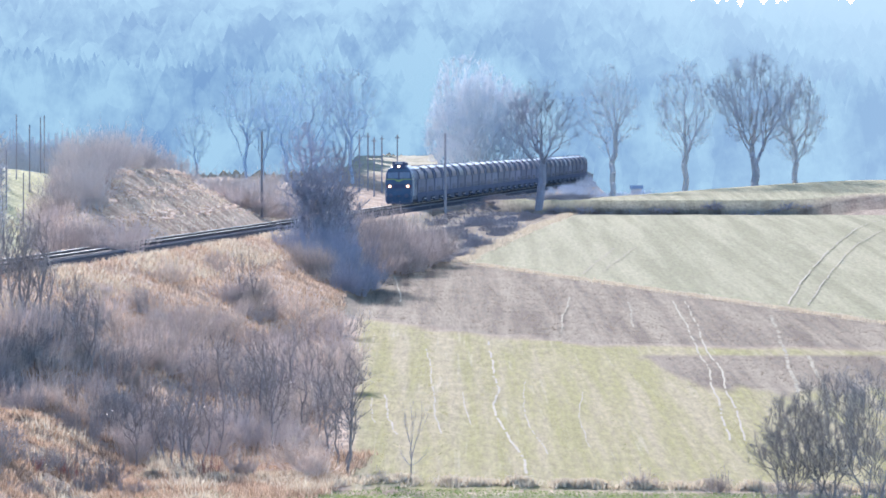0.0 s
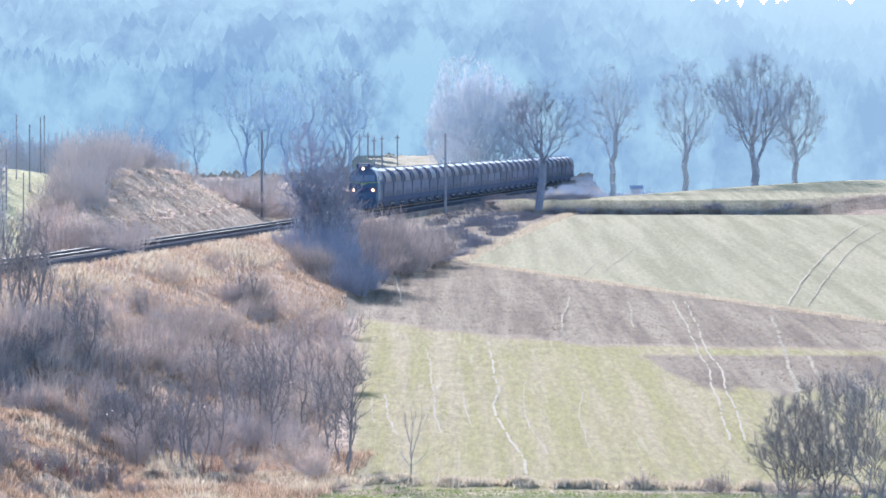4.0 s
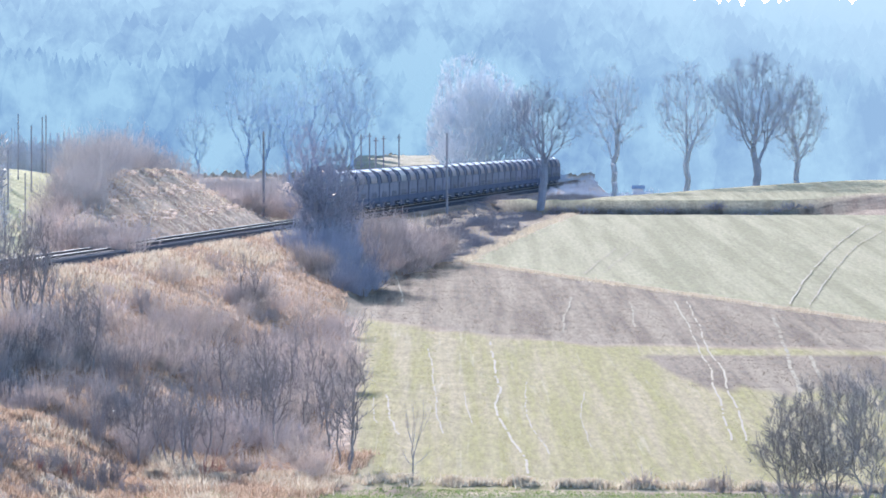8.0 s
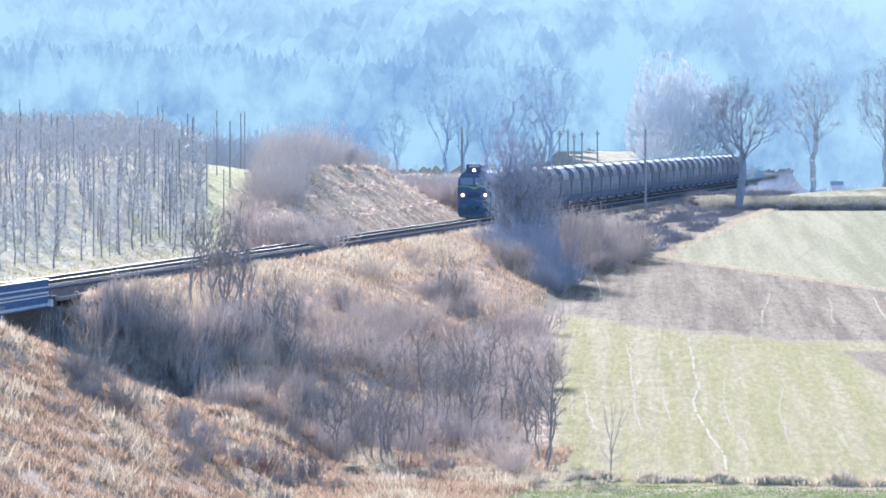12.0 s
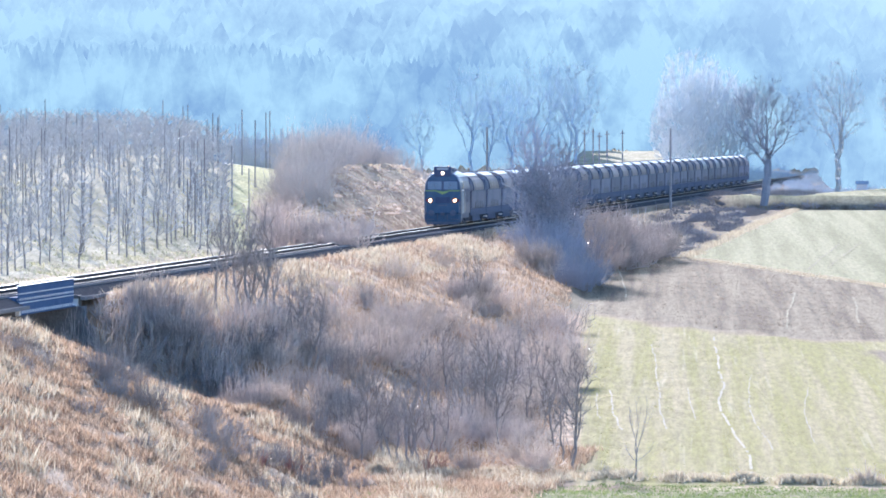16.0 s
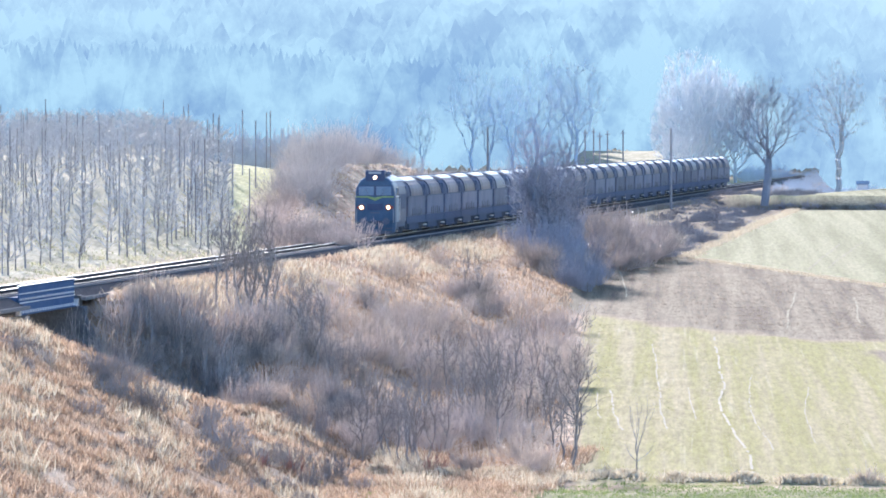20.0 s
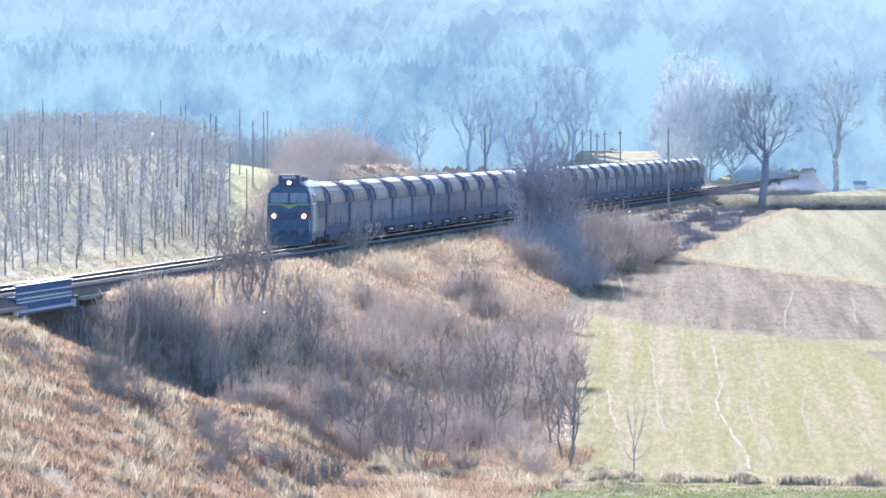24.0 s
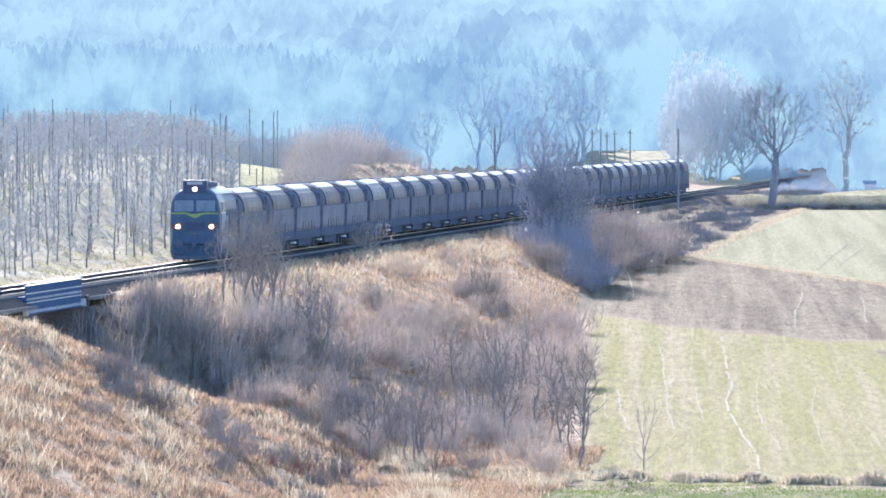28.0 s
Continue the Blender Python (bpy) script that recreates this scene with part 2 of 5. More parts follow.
# overgrown bark and ivy: haze put into lighter, bluish colours
M_OVERGROWN = mat("hazed_overgrown_bark", (0.40, 0.40, 0.45), (0.56, 0.55, 0.60), 6, spec=0.2, vary=0.2)
M_IVY = mat("hazed_ivy_leaf", (0.25, 0.27, 0.31), (0.39, 0.41, 0.45), 2, rough=0.5, spec=0.3, thin=0.15)
M_GROUND = ground_material()
M_FOREST = forest_material()


# ---- mesh helpers ----
def part(name, bm, material, parent=None, label=""):
    me = bpy.data.meshes.new(name)
    bm.to_mesh(me)
    bm.free()
    me.materials.append(material)
    ob = new(name, me)
    if parent:
        ob.parent = parent
    if label:
        ob["label"] = label
    return ob


def raw(name, verts, faces, material, parent=None, label="", smooth=False):
    me = bpy.data.meshes.new(name)
    me.from_pydata(verts, [], faces)
    me.materials.append(material)
    if smooth:
        me.polygons.foreach_set("use_smooth", [True] * len(me.polygons))
    me.update()
    ob = new(name, me)
    if parent:
        ob.parent = parent
    if label:
        ob["label"] = label
    return ob


def box_bm(x0, x1, y0, y1, z0, z1, bevel=0.0):
    bm = bmesh.new()
    bmesh.ops.create_cube(bm, size=1, matrix=Matrix.Translation(((x0 + x1) / 2, (y0 + y1) / 2, (z0 + z1) / 2)) @ Matrix.Diagonal((x1 - x0, y1 - y0, z1 - z0, 1)))
    if bevel:
        bmesh.ops.bevel(bm, geom=bm.edges[:], offset=bevel, segments=2, affect="EDGES", profile=0.7)
    return bm


def cyl_bm(r, depth, m, seg=14, r2=None):
    bm = bmesh.new()
    bmesh.ops.create_cone(bm, cap_ends=True, segments=seg, radius1=r, radius2=r if r2 is None else r2, depth=depth, matrix=m)
    return bm


def loft(name, rings, material, parent, label="", caps=True):
    """A closed skin through rings of equal point counts."""
    k = len(rings[0])
    verts = [p for r in rings for p in r]
    faces = []
    for i in range(len(rings) - 1):
        for j in range(k):
            a, b = i * k + j, i * k + (j + 1) % k
            faces.append((a, b, b + k, a + k))
    if caps:
        faces.append(tuple(range(k))[::-1])
        faces.append(tuple(range((len(rings) - 1) * k, len(rings) * k)))
    ob = raw(name, verts, faces, material, parent, label)
    bm = bmesh.new()
    bm.from_mesh(ob.data)
    bmesh.ops.recalc_face_normals(bm, faces=bm.faces[:])
    bm.to_mesh(ob.data)
    bm.free()
    return ob


def sticks(name, segs, material, parent=None, label="", sides=3):
    """Tapered twigs: segs are rows of two ends and two radii."""
    s = np.array(segs, dtype=float)
    p0, p1, r0, r1 = s[:, 0:3], s[:, 3:6], s[:, 6], s[:, 7]
    ax = p1 - p0
    ax /= np.linalg.norm(ax, axis=1)[:, None] + 1e-9
    ref = np.where(np.abs(ax[:, 2:3]) > 0.9, np.array([[1.0, 0, 0]]), np.array([[0, 0, 1.0]]))
    u = np.cross(ax, ref)
    u /= np.linalg.norm(u, axis=1)[:, None] + 1e-9
    v = np.cross(ax, u)
    n = len(s)
    vs = np.zeros((n, 2 * sides, 3))
    for k in range(sides):
        a = 2 * math.pi * k / sides
        off = u * math.cos(a) + v * math.sin(a)
        vs[:, k] = p0 + off * r0[:, None]
        vs[:, sides + k] = p1 + off * r1[:, None]
    base = (np.arange(n) * 2 * sides)[:, None]
    fs = []
    for k in range(sides):
        q = np.array([[k, (k + 1) % sides, sides + (k + 1) % sides, sides + k]])
        fs.append(base + q)
    faces = np.concatenate(fs)
    me = bpy.data.meshes.new(name)
    me.from_pydata(vs.reshape(-1, 3).tolist(), [], faces.tolist())
    me.materials.append(material)
    me.update()
    ob = new(name, me)
    if parent:
        ob.parent = parent
    if label:
        ob["label"] = label
    return ob


def grow(rng, out, p, d, length, r, level, spread=0.6, lift=0.15, kids=3, shrink=0.68, bits=3, rmin=0.006):
    """A limb that bends, tapers and forks."""
    d = d.normalized()
    r_end = r * (0.55 if level > 0 else 0.3)
    for i in range(bits):
        q = p + d * (length / bits)
        ra, rb = r + (r_end - r) * i / bits, r + (r_end - r) * (i + 1) / bits
        out.append((*p, *q, ra, rb))
        if level > 0 and i >= (1 if level > 1 else 0):
            for _ in range(kids if i == bits - 1 else max(1, kids - 2)):
                side = Vector((rng.gauss(0, 1), rng.gauss(0, 1), rng.gauss(0, 0.6)))
                nd = (d + side.normalized() * rng.uniform(0.6, 1.3) * spread + Vector((0, 0, lift)))
                grow(rng, out, q, nd, length * shrink * rng.uniform(0.7, 1.15), max(rb * 0.62, rmin), level - 1, spread, lift, kids, shrink, bits, rmin)
        d = (d + Vector((rng.gauss(0, 0.13), rng.gauss(0, 0.13), rng.gauss(0, 0.06) + 0.04))).normalized()
        p = q


# ---- the lie of the land ----
def sstep(a, b, x):
    t = np.clip((x - a) / (b - a), 0, 1)
    return t * t * (3 - 2 * t)


def track_x(y):
    return -28.4 + 0.05847 * (y - 456.6)


def land(x, y):
    x, y = np.asarray(x, float), np.asarray(y, float)
    d = x - track_x(y)
    # fields on the near side, with the rise on which the camera stands
    near = 6.05 - 0.0515 * np.clip(y, -60, 400)
    field = np.interp(y, [300, 345, 555, 690, 800, 875, 915, 945, 953, 985, 1050, 1150, 1300], [-8.2, -8.0, -5.5, -3.6, -1.95, -1.25, -3.6, -3.6, -0.3, -0.35, -1.2, -3.0, -3.0])
    field = field + 2.9 * sstep(6, 62, x) * sstep(950, 1050, y) * (1 - sstep(1060, 1160, y))
    field = field + sstep(41, 53, x) * np.interp(y, [885, 900, 930, 950, 956], [0, 1.1, 2.5, 2.2, 0])
    bank = -0.6 - (0.411 + 0.06 * (1 - sstep(365, 385, y))) * (d - 4.0)
    right = np.maximum(np.maximum(bank, field), near)
    right = np.where(d < 4.0, -0.6, right)
    # beyond the line: orchard slope, then the cutting bank with its plateau
    slope = np.interp(y, [395, 470, 560, 690, 780, 1000, 1300], [-1.6, 1.4, 4.2, 6.4, 4.5, 1.2, 1.5])
    slope = slope - 2.0 * sstep(-0.068, -0.052, x / np.maximum(y, 50)) * sstep(560, 680, y) * (1 - sstep(760, 900, y))
    left = -0.7 + (slope + 0.7) * sstep(5, 22, -d)
    win = sstep(540, 590, y) * (1 - sstep(705, 780, y)) * sstep(-0.053, -0.0425, x / np.maximum(y, 50))
    cut = -0.5 + 5.1 * np.clip((-d - 4.2) / 7.5, 0, 1)
    left = left * (1 - win) + np.maximum(left, cut) * win
    left = np.maximum(left, near)
    z = np.where(d >= 0, right, np.where(d > -4.5, -0.6, left))
    # the stream's ravine under the bridge
    rav = np.exp(-(np.abs(y - 379.5) / np.where(y < 379.5, 17.0, 11.0)) ** 3) * 6.6 * (1 - sstep(8, 15, np.abs(d)))
    z = np.where(y > 330, z - rav, z)
    # wooded hills
    far = np.interp(y, [1250, 1345, 1365, 1420, 1600, 2400, 2700, 4600], [3.2, 4.3, 3.3, 2.4, 7.0, 44.0, 46.0, 40.0])
    far = far - 5.0 * sstep(-1, 6, x) * (1 - sstep(1400, 1700, y))
    far = far - np.where(y > 1600, 0.25 * (far - 6) * sstep(20, 100, x), 0)
    far = far - (far + 0.9) * sstep(-20, -12, d) * (1 - sstep(1480, 1600, y))
    w = sstep(1150, 1350, y)
    z = z * (1 - w) + far * w
    z = z + 0.1 * np.exp(-((y - 347.5 + 0.32 * x) / 0.9) ** 2) * (1 + 0.5 * np.sin(x * 2.3) + 0.5 * np.sin(x * 3.7 + 1) + 0.4 * np.sin(x * 6.1)) * (np.abs(x - 5) < 21)
    back = sstep(-20, -80, y)
    z = z * (1 - back) + 6.05 * back
    keep = (1 - sstep(6, 14, np.abs(d))) * sstep(1050, 1120, y) * (1 - sstep(1480, 1560, y))
    z = z * (1 - keep) - 0.6 * keep
    tuss = 0.16 * np.sin(x * 2.3 + 0.7 * np.sin(y * 0.5)) * np.sin(y * 0.9 + x) * (1 - sstep(368, 380, y)) * sstep(4.5, 7, d) * (1 - sstep(20, 26, d))
    z = z + np.where(y > 270, tuss, 0)
    rough = np.where((d > 33) | ((d > 14) & (y > 540)), 0.02, 0.14) * np.sin(x * 0.9 + y * 0.31) * np.sin(y * 0.23 - x * 0.4) * sstep(5, 9, np.abs(d))
    return z + rough * sstep(320, 345, y) * (1 - sstep(1000, 1100, y))


def spot(bearing, y):
    x = bearing / 1000 * y
    return x, y, float(land(x, y))


def make_ground():
    th = np.radians(np.concatenate([np.arange(-180, -12, 8), np.arange(-12, -6.6, 0.4), np.arange(-6.6, 5.6, 0.032), np.arange(5.6, 12, 0.4), np.arange(12, 179, 8)]))
    rr = np.concatenate([[3, 8, 16, 30, 50, 80, 120, 170, 220, 260, 290, 310], np.arange(322, 720, 2.0), np.arange(720, 1120, 5.0), np.arange(1120, 1600, 10), np.geomspace(1600, 4700, 22)])
    T, R = np.meshgrid(th, rr)
    X, Y = R * np.sin(T), R * np.cos(T)
    Z = land(X, Y)
    verts = np.stack([X, Y, Z], -1).reshape(-1, 3)
    nt, nr = len(th), len(rr)
    i, j = np.meshgrid(np.arange(nr - 1), np.arange(nt), indexing="ij")
    j2 = (j + 1) % nt
    faces = np.stack([i * nt + j, (i + 1) * nt + j, (i + 1) * nt + j2, i * nt + j2], -1).reshape(-1, 4)
    centre = len(verts)
    verts = np.vstack([verts, [[0, 0, 6.05]]])
    faces = faces.tolist() + [(centre, k, (k + 1) % nt) for k in range(nt)]
    ob = raw("ground", verts.tolist(), faces, M_GROUND, smooth=True)
    x, y = verts[:, 0], verts[:, 1]
    wob = 1.2 * np.sin(y * 0.11) + 0.8 * np.sin(x * 0.7 + 1)
    d = x - track_x(y)
    edge = -4.2 - 0.0088 * (y - 350)
    low = np.where(x < 10, 555 - (x + 6) * 2.95, 508 - (x - 10) * 0.5)
    up = 690 - (x - 1.8) * 4.8
    infield = sstep(-0.4, 0.4, x - edge) * sstep(341, 345, y + wob)
    crop = infield * (1 - sstep(-6, 6, y - low + 2 * wob))
    soil = sstep(-1, 1, d - 13) * sstep(-6, 6, y - low + 2 * wob) * (1 - sstep(-3, 3, y - up)) * (1 - sstep(700, 712, y))
    foot = np.interp(x, [12, 13, 14, 16, 19, 25, 40], [492, 484, 454, 445, 439, 441, 441])
    wedge = sstep(11.5, 13.5, x) * (1 - sstep(-3, 3, y - 492)) * sstep(-6, 6, y - foot + 4 * np.sin(x * 1.7) + 2 * np.sin(x * 4.3))
    upper = sstep(-3, 3, y - up) * sstep(-0.5, 0.5, x - (1.8 + (y - 690) * 0.07)) * (1 - sstep(883, 893, y))
    strip = sstep(951, 955, y) * (1 - sstep(1075, 1095, y)) * sstep(4, 9, d)
    scrub = sstep(690, 705, y) * (1 - sstep(950, 954, y)) * sstep(3.6, 4.6, d) * (1 - upper) * (1 - sstep(43, 60, x))
    farf = sstep(1150, 1250, y) * (1 - sstep(1430, 1460, y)) * sstep(-0.016, -0.013, x / np.maximum(y, 1)) * (1 - sstep(-5, -3, d))
    sl = x / np.maximum(y, 1)
    rim = -0.0535 + 0.004 * np.clip((y - 540) / 150, -0.5, 1)
    orch = sstep(4, 9, -d) * (1 - sstep(-0.001, 0.001, sl - rim)) * (y > 380) * (1 - sstep(760, 900, y))
    lane = orch * sstep(-0.0575, -0.0555, sl)
    near = (1 - sstep(336, 342, y + wob)) * sstep(-14, -10, x)
    me = ob.data
    for key, cols in (("zone_a", (crop, np.maximum(np.maximum(soil, wedge), scrub), np.maximum(upper, strip))), ("zone_b", (np.maximum(orch, farf), lane, near))):
        at = me.color_attributes.new(key, "FLOAT_COLOR", "POINT")
        arr = np.ones((len(verts), 4), np.float32)
        for k in range(3):
            arr[:, k] = np.clip(cols[k], 0, 1)
        at.data.foreach_set("color", arr.ravel())
    tagged(ob, "dry grass, crop and ploughed fields over rolling land", "ground", kind="structure")


make_ground()

# ---- railway ----
HEAD = -math.degrees(math.atan(0.05847))
L_CS = math.cos(math.atan(0.05847))
LINE = pose(track_x(330), 330, 0, 0, 0, HEAD)


def along(s):
    """A place on the line, s metres past its near end."""
    return LINE @ Matrix.Translation((0, s, 0))


def make_track():
    bed = new("railway_track")
    bed.matrix_world = LINE
    tagged(bed, "single railway track on grey ballast", "railway track", kind="structure")
    prof = [(-2.9, -0.72), (-1.75, -0.2), (1.75, -0.2), (2.9, -0.72)]
    gap = (39.6 / L_CS, 59.4 / L_CS)
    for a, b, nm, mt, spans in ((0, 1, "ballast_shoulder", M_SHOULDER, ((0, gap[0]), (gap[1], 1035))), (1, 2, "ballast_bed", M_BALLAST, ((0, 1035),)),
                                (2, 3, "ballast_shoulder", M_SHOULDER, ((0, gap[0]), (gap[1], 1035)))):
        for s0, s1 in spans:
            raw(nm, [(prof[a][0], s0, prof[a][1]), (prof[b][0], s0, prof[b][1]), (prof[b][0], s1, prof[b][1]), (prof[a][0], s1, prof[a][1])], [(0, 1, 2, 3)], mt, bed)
    # pale strips for the sunlight caught by the ballast crests
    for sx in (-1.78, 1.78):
        part("lit_ballast_crest", box_bm(sx - 0.11, sx + 0.11, 0, 1035, -0.3, -0.165, 0.0), M_CREST, bed, "ballast crest, sunlight in its pale colour")
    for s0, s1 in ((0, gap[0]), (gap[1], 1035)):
        part("ballast_toe", box_bm(2.72, 2.98, s0, s1, -0.8, -0.63), M_CREST, bed, "pale strip along the ballast toe")
    for sx in (-0.7525, 0.7525):
        rail = part("rail", box_bm(sx - 0.036, sx + 0.036, 0, 1035, -0.045, 0.0), M_RAIL, bed, "worn bright rail head")
        part("rail_web", box_bm(sx - 0.012, sx + 0.012, 0, 1035, -0.14, -0.0455), M_RUST, rail, "rusty dark rail web")
        part("rail_foot", box_bm(sx - 0.075, sx + 0.075, 0, 1035, -0.165, -0.1405), M_RUST, rail, "rusty dark rail foot")
    return bed


TRACK = make_track()

# ---- the train ----
SPEED = 14.353
Y28 = 456.6


def train_pose(t, back):
    """The pose at t of a vehicle whose front is back metres behind the head of the train."""
    y = Y28 + SPEED * (28.0 - t) + back * L_CS
    return pose(track_x(y), y, 0, 0, 0, HEAD)


def ring(prof, y, sx=1.0, z0=0.0, sz=1.0):
    pts = [(x * sx, y, z0 + (z - z0) * sz) for x, z in prof]
    return pts + [(-x * sx, y, z0 + (z - z0) * sz) for x, z in reversed(prof) if x > 1e-4]


def bogie(parent, y, wheels=2, base=1.8, wide=1.0):
    """A bogie; returns its wheelsets with their hubs."""
    b = part("bogie", box_bm(-wide, wide, y - base / 2 - 0.5, y + base / 2 + 0.5, 0.42, 0.9, 0.06), M_BLACK, parent)
    sets = []
    for k in range(wheels):
        yy = y - base / 2 + base * k / max(1, wheels - 1)
        bm = cyl_bm(0.08, 1.6, Matrix.Rotation(radians(90), 4, "Y"), 10)
        for sx in (-0.75, 0.75):
            bmesh.ops.create_cone(bm, cap_ends=True, segments=22, radius1=0.46, radius2=0.46, depth=0.13, matrix=Matrix.Translation((sx, 0, 0)) @ Matrix.Rotation(radians(90), 4, "Y"))
        w = part("wheelset", bm, M_BLACK, b, "grimy steel wheels on their axle")
        w.location = (0, yy, 0.46)
        sets.append((w, yy))
        for sx in (-1, 1):
            part("axle_box", box_bm(*sorted((sx * 0.98, sx * 1.16)), yy - 0.17, yy + 0.17, 0.32, 0.66, 0.03), M_BLACK, b)
    return sets


DRIVEN = []


def make_loco():
    lo = new("locomotive")
    tagged(lo, "blue diesel locomotive with yellow-green stripe, headlights lit", "locomotive")
    L = 9.0
    prof = [(1.50, 0.95), (1.51, 2.2), (1.48, 3.2), (1.40, 3.62), (1.22, 3.95), (0.9, 4.2), (0.45, 4.36), (0.0, 4.4)]
    loft("body", [ring(prof, 0.0, 0.93, 2.4, 0.95), ring(prof, 0.12, 0.98, 2.4, 0.98), ring(prof, 0.45, 1.0), ring(prof, 2.9, 1.0)], M_BLUE, lo)
    loft("engine_hood", [ring(prof, 2.904, 0.985, 2, 0.985), ring(prof, L, 0.985, 2, 0.985)], M_BLUEDARK, lo, "grimy dark blue engine hood")
    skin = [(1.23, 3.99), (0.92, 4.24), (0.46, 4.4), (0.0, 4.44)]
    rf = ring(skin, 0.4)
    loft("roof", [rf, ring(skin, L)], M_ROOFGREY, lo, "pale grey roof")
    low = [(1.42, 0.25), (1.5, 0.6), (1.5, 0.98), (0.0, 0.98)]
    loft("front_skirt", [ring(low, -0.02, 0.86), ring(low, 0.25, 1.0), ring(low, 1.0, 1.0)], M_BLUE, lo)
    part("underframe", box_bm(-1.4, 1.4, 1.0, L, 0.6, 0.97), M_BLACK, lo)
    part("fuel_tank", box_bm(-1.2, 1.2, 3.4, 5.8, 0.35, 0.6, 0.05), M_BLACK, lo)
    for sx in (-1, 1):
        x0, x1 = sorted((sx * 0.08, sx * 1.22))
        part("windscreen", box_bm(x0, x1, -0.03, 0.06, 2.95, 3.62, 0.03), M_GLASS, lo, "windscreen, reflected sky in its blue")
        part("windscreen_frame", box_bm(x0 - 0.06, x1 + 0.06, -0.015, 0.05, 2.89, 3.68, 0.02), M_BLUEDARK, lo)
        h = part("headlight_rim", cyl_bm(0.24, 0.1, Matrix.Translation((sx * 1.0, -0.03, 2.07)) @ Matrix.Rotation(radians(90), 4, "X"), 20), M_RIM, lo, "headlight rim, the lamp's red halo in its colour")
        part("lens", cyl_bm(0.125, 0.06, Matrix.Translation((sx * 1.0, -0.08, 2.07)) @ Matrix.Rotation(radians(90), 4, "X"), 20), M_LAMP, h, "lit headlight")
        part("marker_lamp", cyl_bm(0.09, 0.08, Matrix.Translation((sx * 1.27, -0.04, 2.07)) @ Matrix.Rotation(radians(90), 4, "X"), 14), M_REDLAMP, lo, "red marker lamp")
        bf = part("buffer", cyl_bm(0.09, 0.5, Matrix.Translation((sx * 0.88, -0.28, 1.05)) @ Matrix.Rotation(radians(90), 4, "X"), 14), M_BLACK, lo)
        part("buffer_head", cyl_bm(0.25, 0.05, Matrix.Translation((sx * 0.88, -0.52, 1.05)) @ Matrix.Rotation(radians(90), 4, "X"), 20), M_BLACK, bf)
        part("cab_side", box_bm(*sorted((sx * 1.512, sx * 1.535)), 0.55, 2.7, 1.0, 2.78, 0.008), M_CABSIDE, lo, "light blue cab side")
        part("cab_side_stripe", box_bm(*sorted((sx * 1.512, sx * 1.54)), 0.5, 2.75, 2.82, 2.93, 0.008), M_WHITE, lo, "white stripe")
        part("side_window", box_bm(*sorted((sx * 1.40, sx * 1.525)), 1.1, 2.4, 2.98, 3.5, 0.02), M_GLASS, lo, "cab side window, reflected sky in its blue")
        part("handrail", cyl_bm(0.025, 1.6, Matrix.Translation((sx * 1.58, 2.82, 1.9)), 8), M_WHITE, lo, "pale handrail")
        part("cab_step", box_bm(*sorted((sx * 1.2, sx * 1.5)), 1.9, 2.5, 0.35, 0.42), M_BLACK, lo)
        for k in range(4):
            part("side_grille", box_bm(*sorted((sx * 1.47, sx * 1.52)), 3.4 + k * 1.35, 4.5 + k * 1.35, 1.9, 3.0, 0.02), M_BLACK, lo, "black side grille")
    # stripe that dips to a point in the middle of the nose
    s = [(-1.40, 2.80), (-0.55, 2.80), (0.0, 2.55), (0.55, 2.80), (1.40, 2.80)]
    vs = [(x, -0.035, z) for x, z in s] + [(x, -0.035, z + (0.10 if abs(x) > 0.1 else 0.24)) for x, z in s]
    vs += [(x, 0.1, z) for x, _, z in vs]
    fs = []
    for k in range(4):
        fs += [(k, k + 1, k + 6, k + 5), (10 + k, 15 + k, 16 + k, 11 + k), (k + 5, k + 6, k + 16, k + 15), (k, 10 + k, 11 + k, k + 1)]
    raw("nose_stripe", vs, fs, M_STRIPE, lo, "yellow-green stripe")
    for sx in (-1, 1):
        part("wiper", cyl_bm(0.015, 0.6, Matrix.Translation((sx * 0.6, -0.06, 3.2)) @ Matrix.Rotation(radians(28 * sx), 4, "Y"), 6), M_BLACK, lo)
        part("nose_handrail", cyl_bm(0.02, 1.0, Matrix.Translation((sx * 1.36, -0.04, 1.45)), 8), M_ROOFGREY, lo, "pale nose handrail")
        part("footboard", box_bm(*sorted((sx * 0.7, sx * 1.35)), -0.3, 0.0, 0.5, 0.56), M_BLACK, lo)
        part("air_hose", cyl_bm(0.035, 0.5, Matrix.Translation((sx * 0.4, -0.12, 0.72)), 8), M_BLACK, lo)
    part("number_plate", box_bm(-0.35, 0.35, -0.04, 0.02, 1.63, 1.72), M_BLACK, lo)
    part("nose_panel", box_bm(-0.6, 0.6, -0.03, 0.05, 1.85, 2.35, 0.02), M_BLUEDARK, lo)
    hb = part("headlight_box", box_bm(-0.72, 0.72, -0.02, 0.9, 3.98, 4.82, 0.12), M_BLUEDARK, lo, "dark roof headlight box")
    part("box_panel", box_bm(-0.45, 0.45, -0.035, 0.0, 4.55, 4.72, 0.01), M_ROOFGREY, hb)
    part("lens", cyl_bm(0.12, 0.06, Matrix.Translation((0, -0.05, 4.28)) @ Matrix.Rotation(radians(90), 4, "X"), 20), M_LAMP, hb, "lit top headlight")
    part("roof_fan", box_bm(-0.75, 0.75, 1.6, 3.6, 4.4, 4.72, 0.08), M_BLACK, lo, "dark roof housing")
    part("roof_fan", box_bm(-0.6, 0.6, 4.4, 6.6, 4.4, 4.66, 0.08), M_BLACK, lo, "dark roof housing")
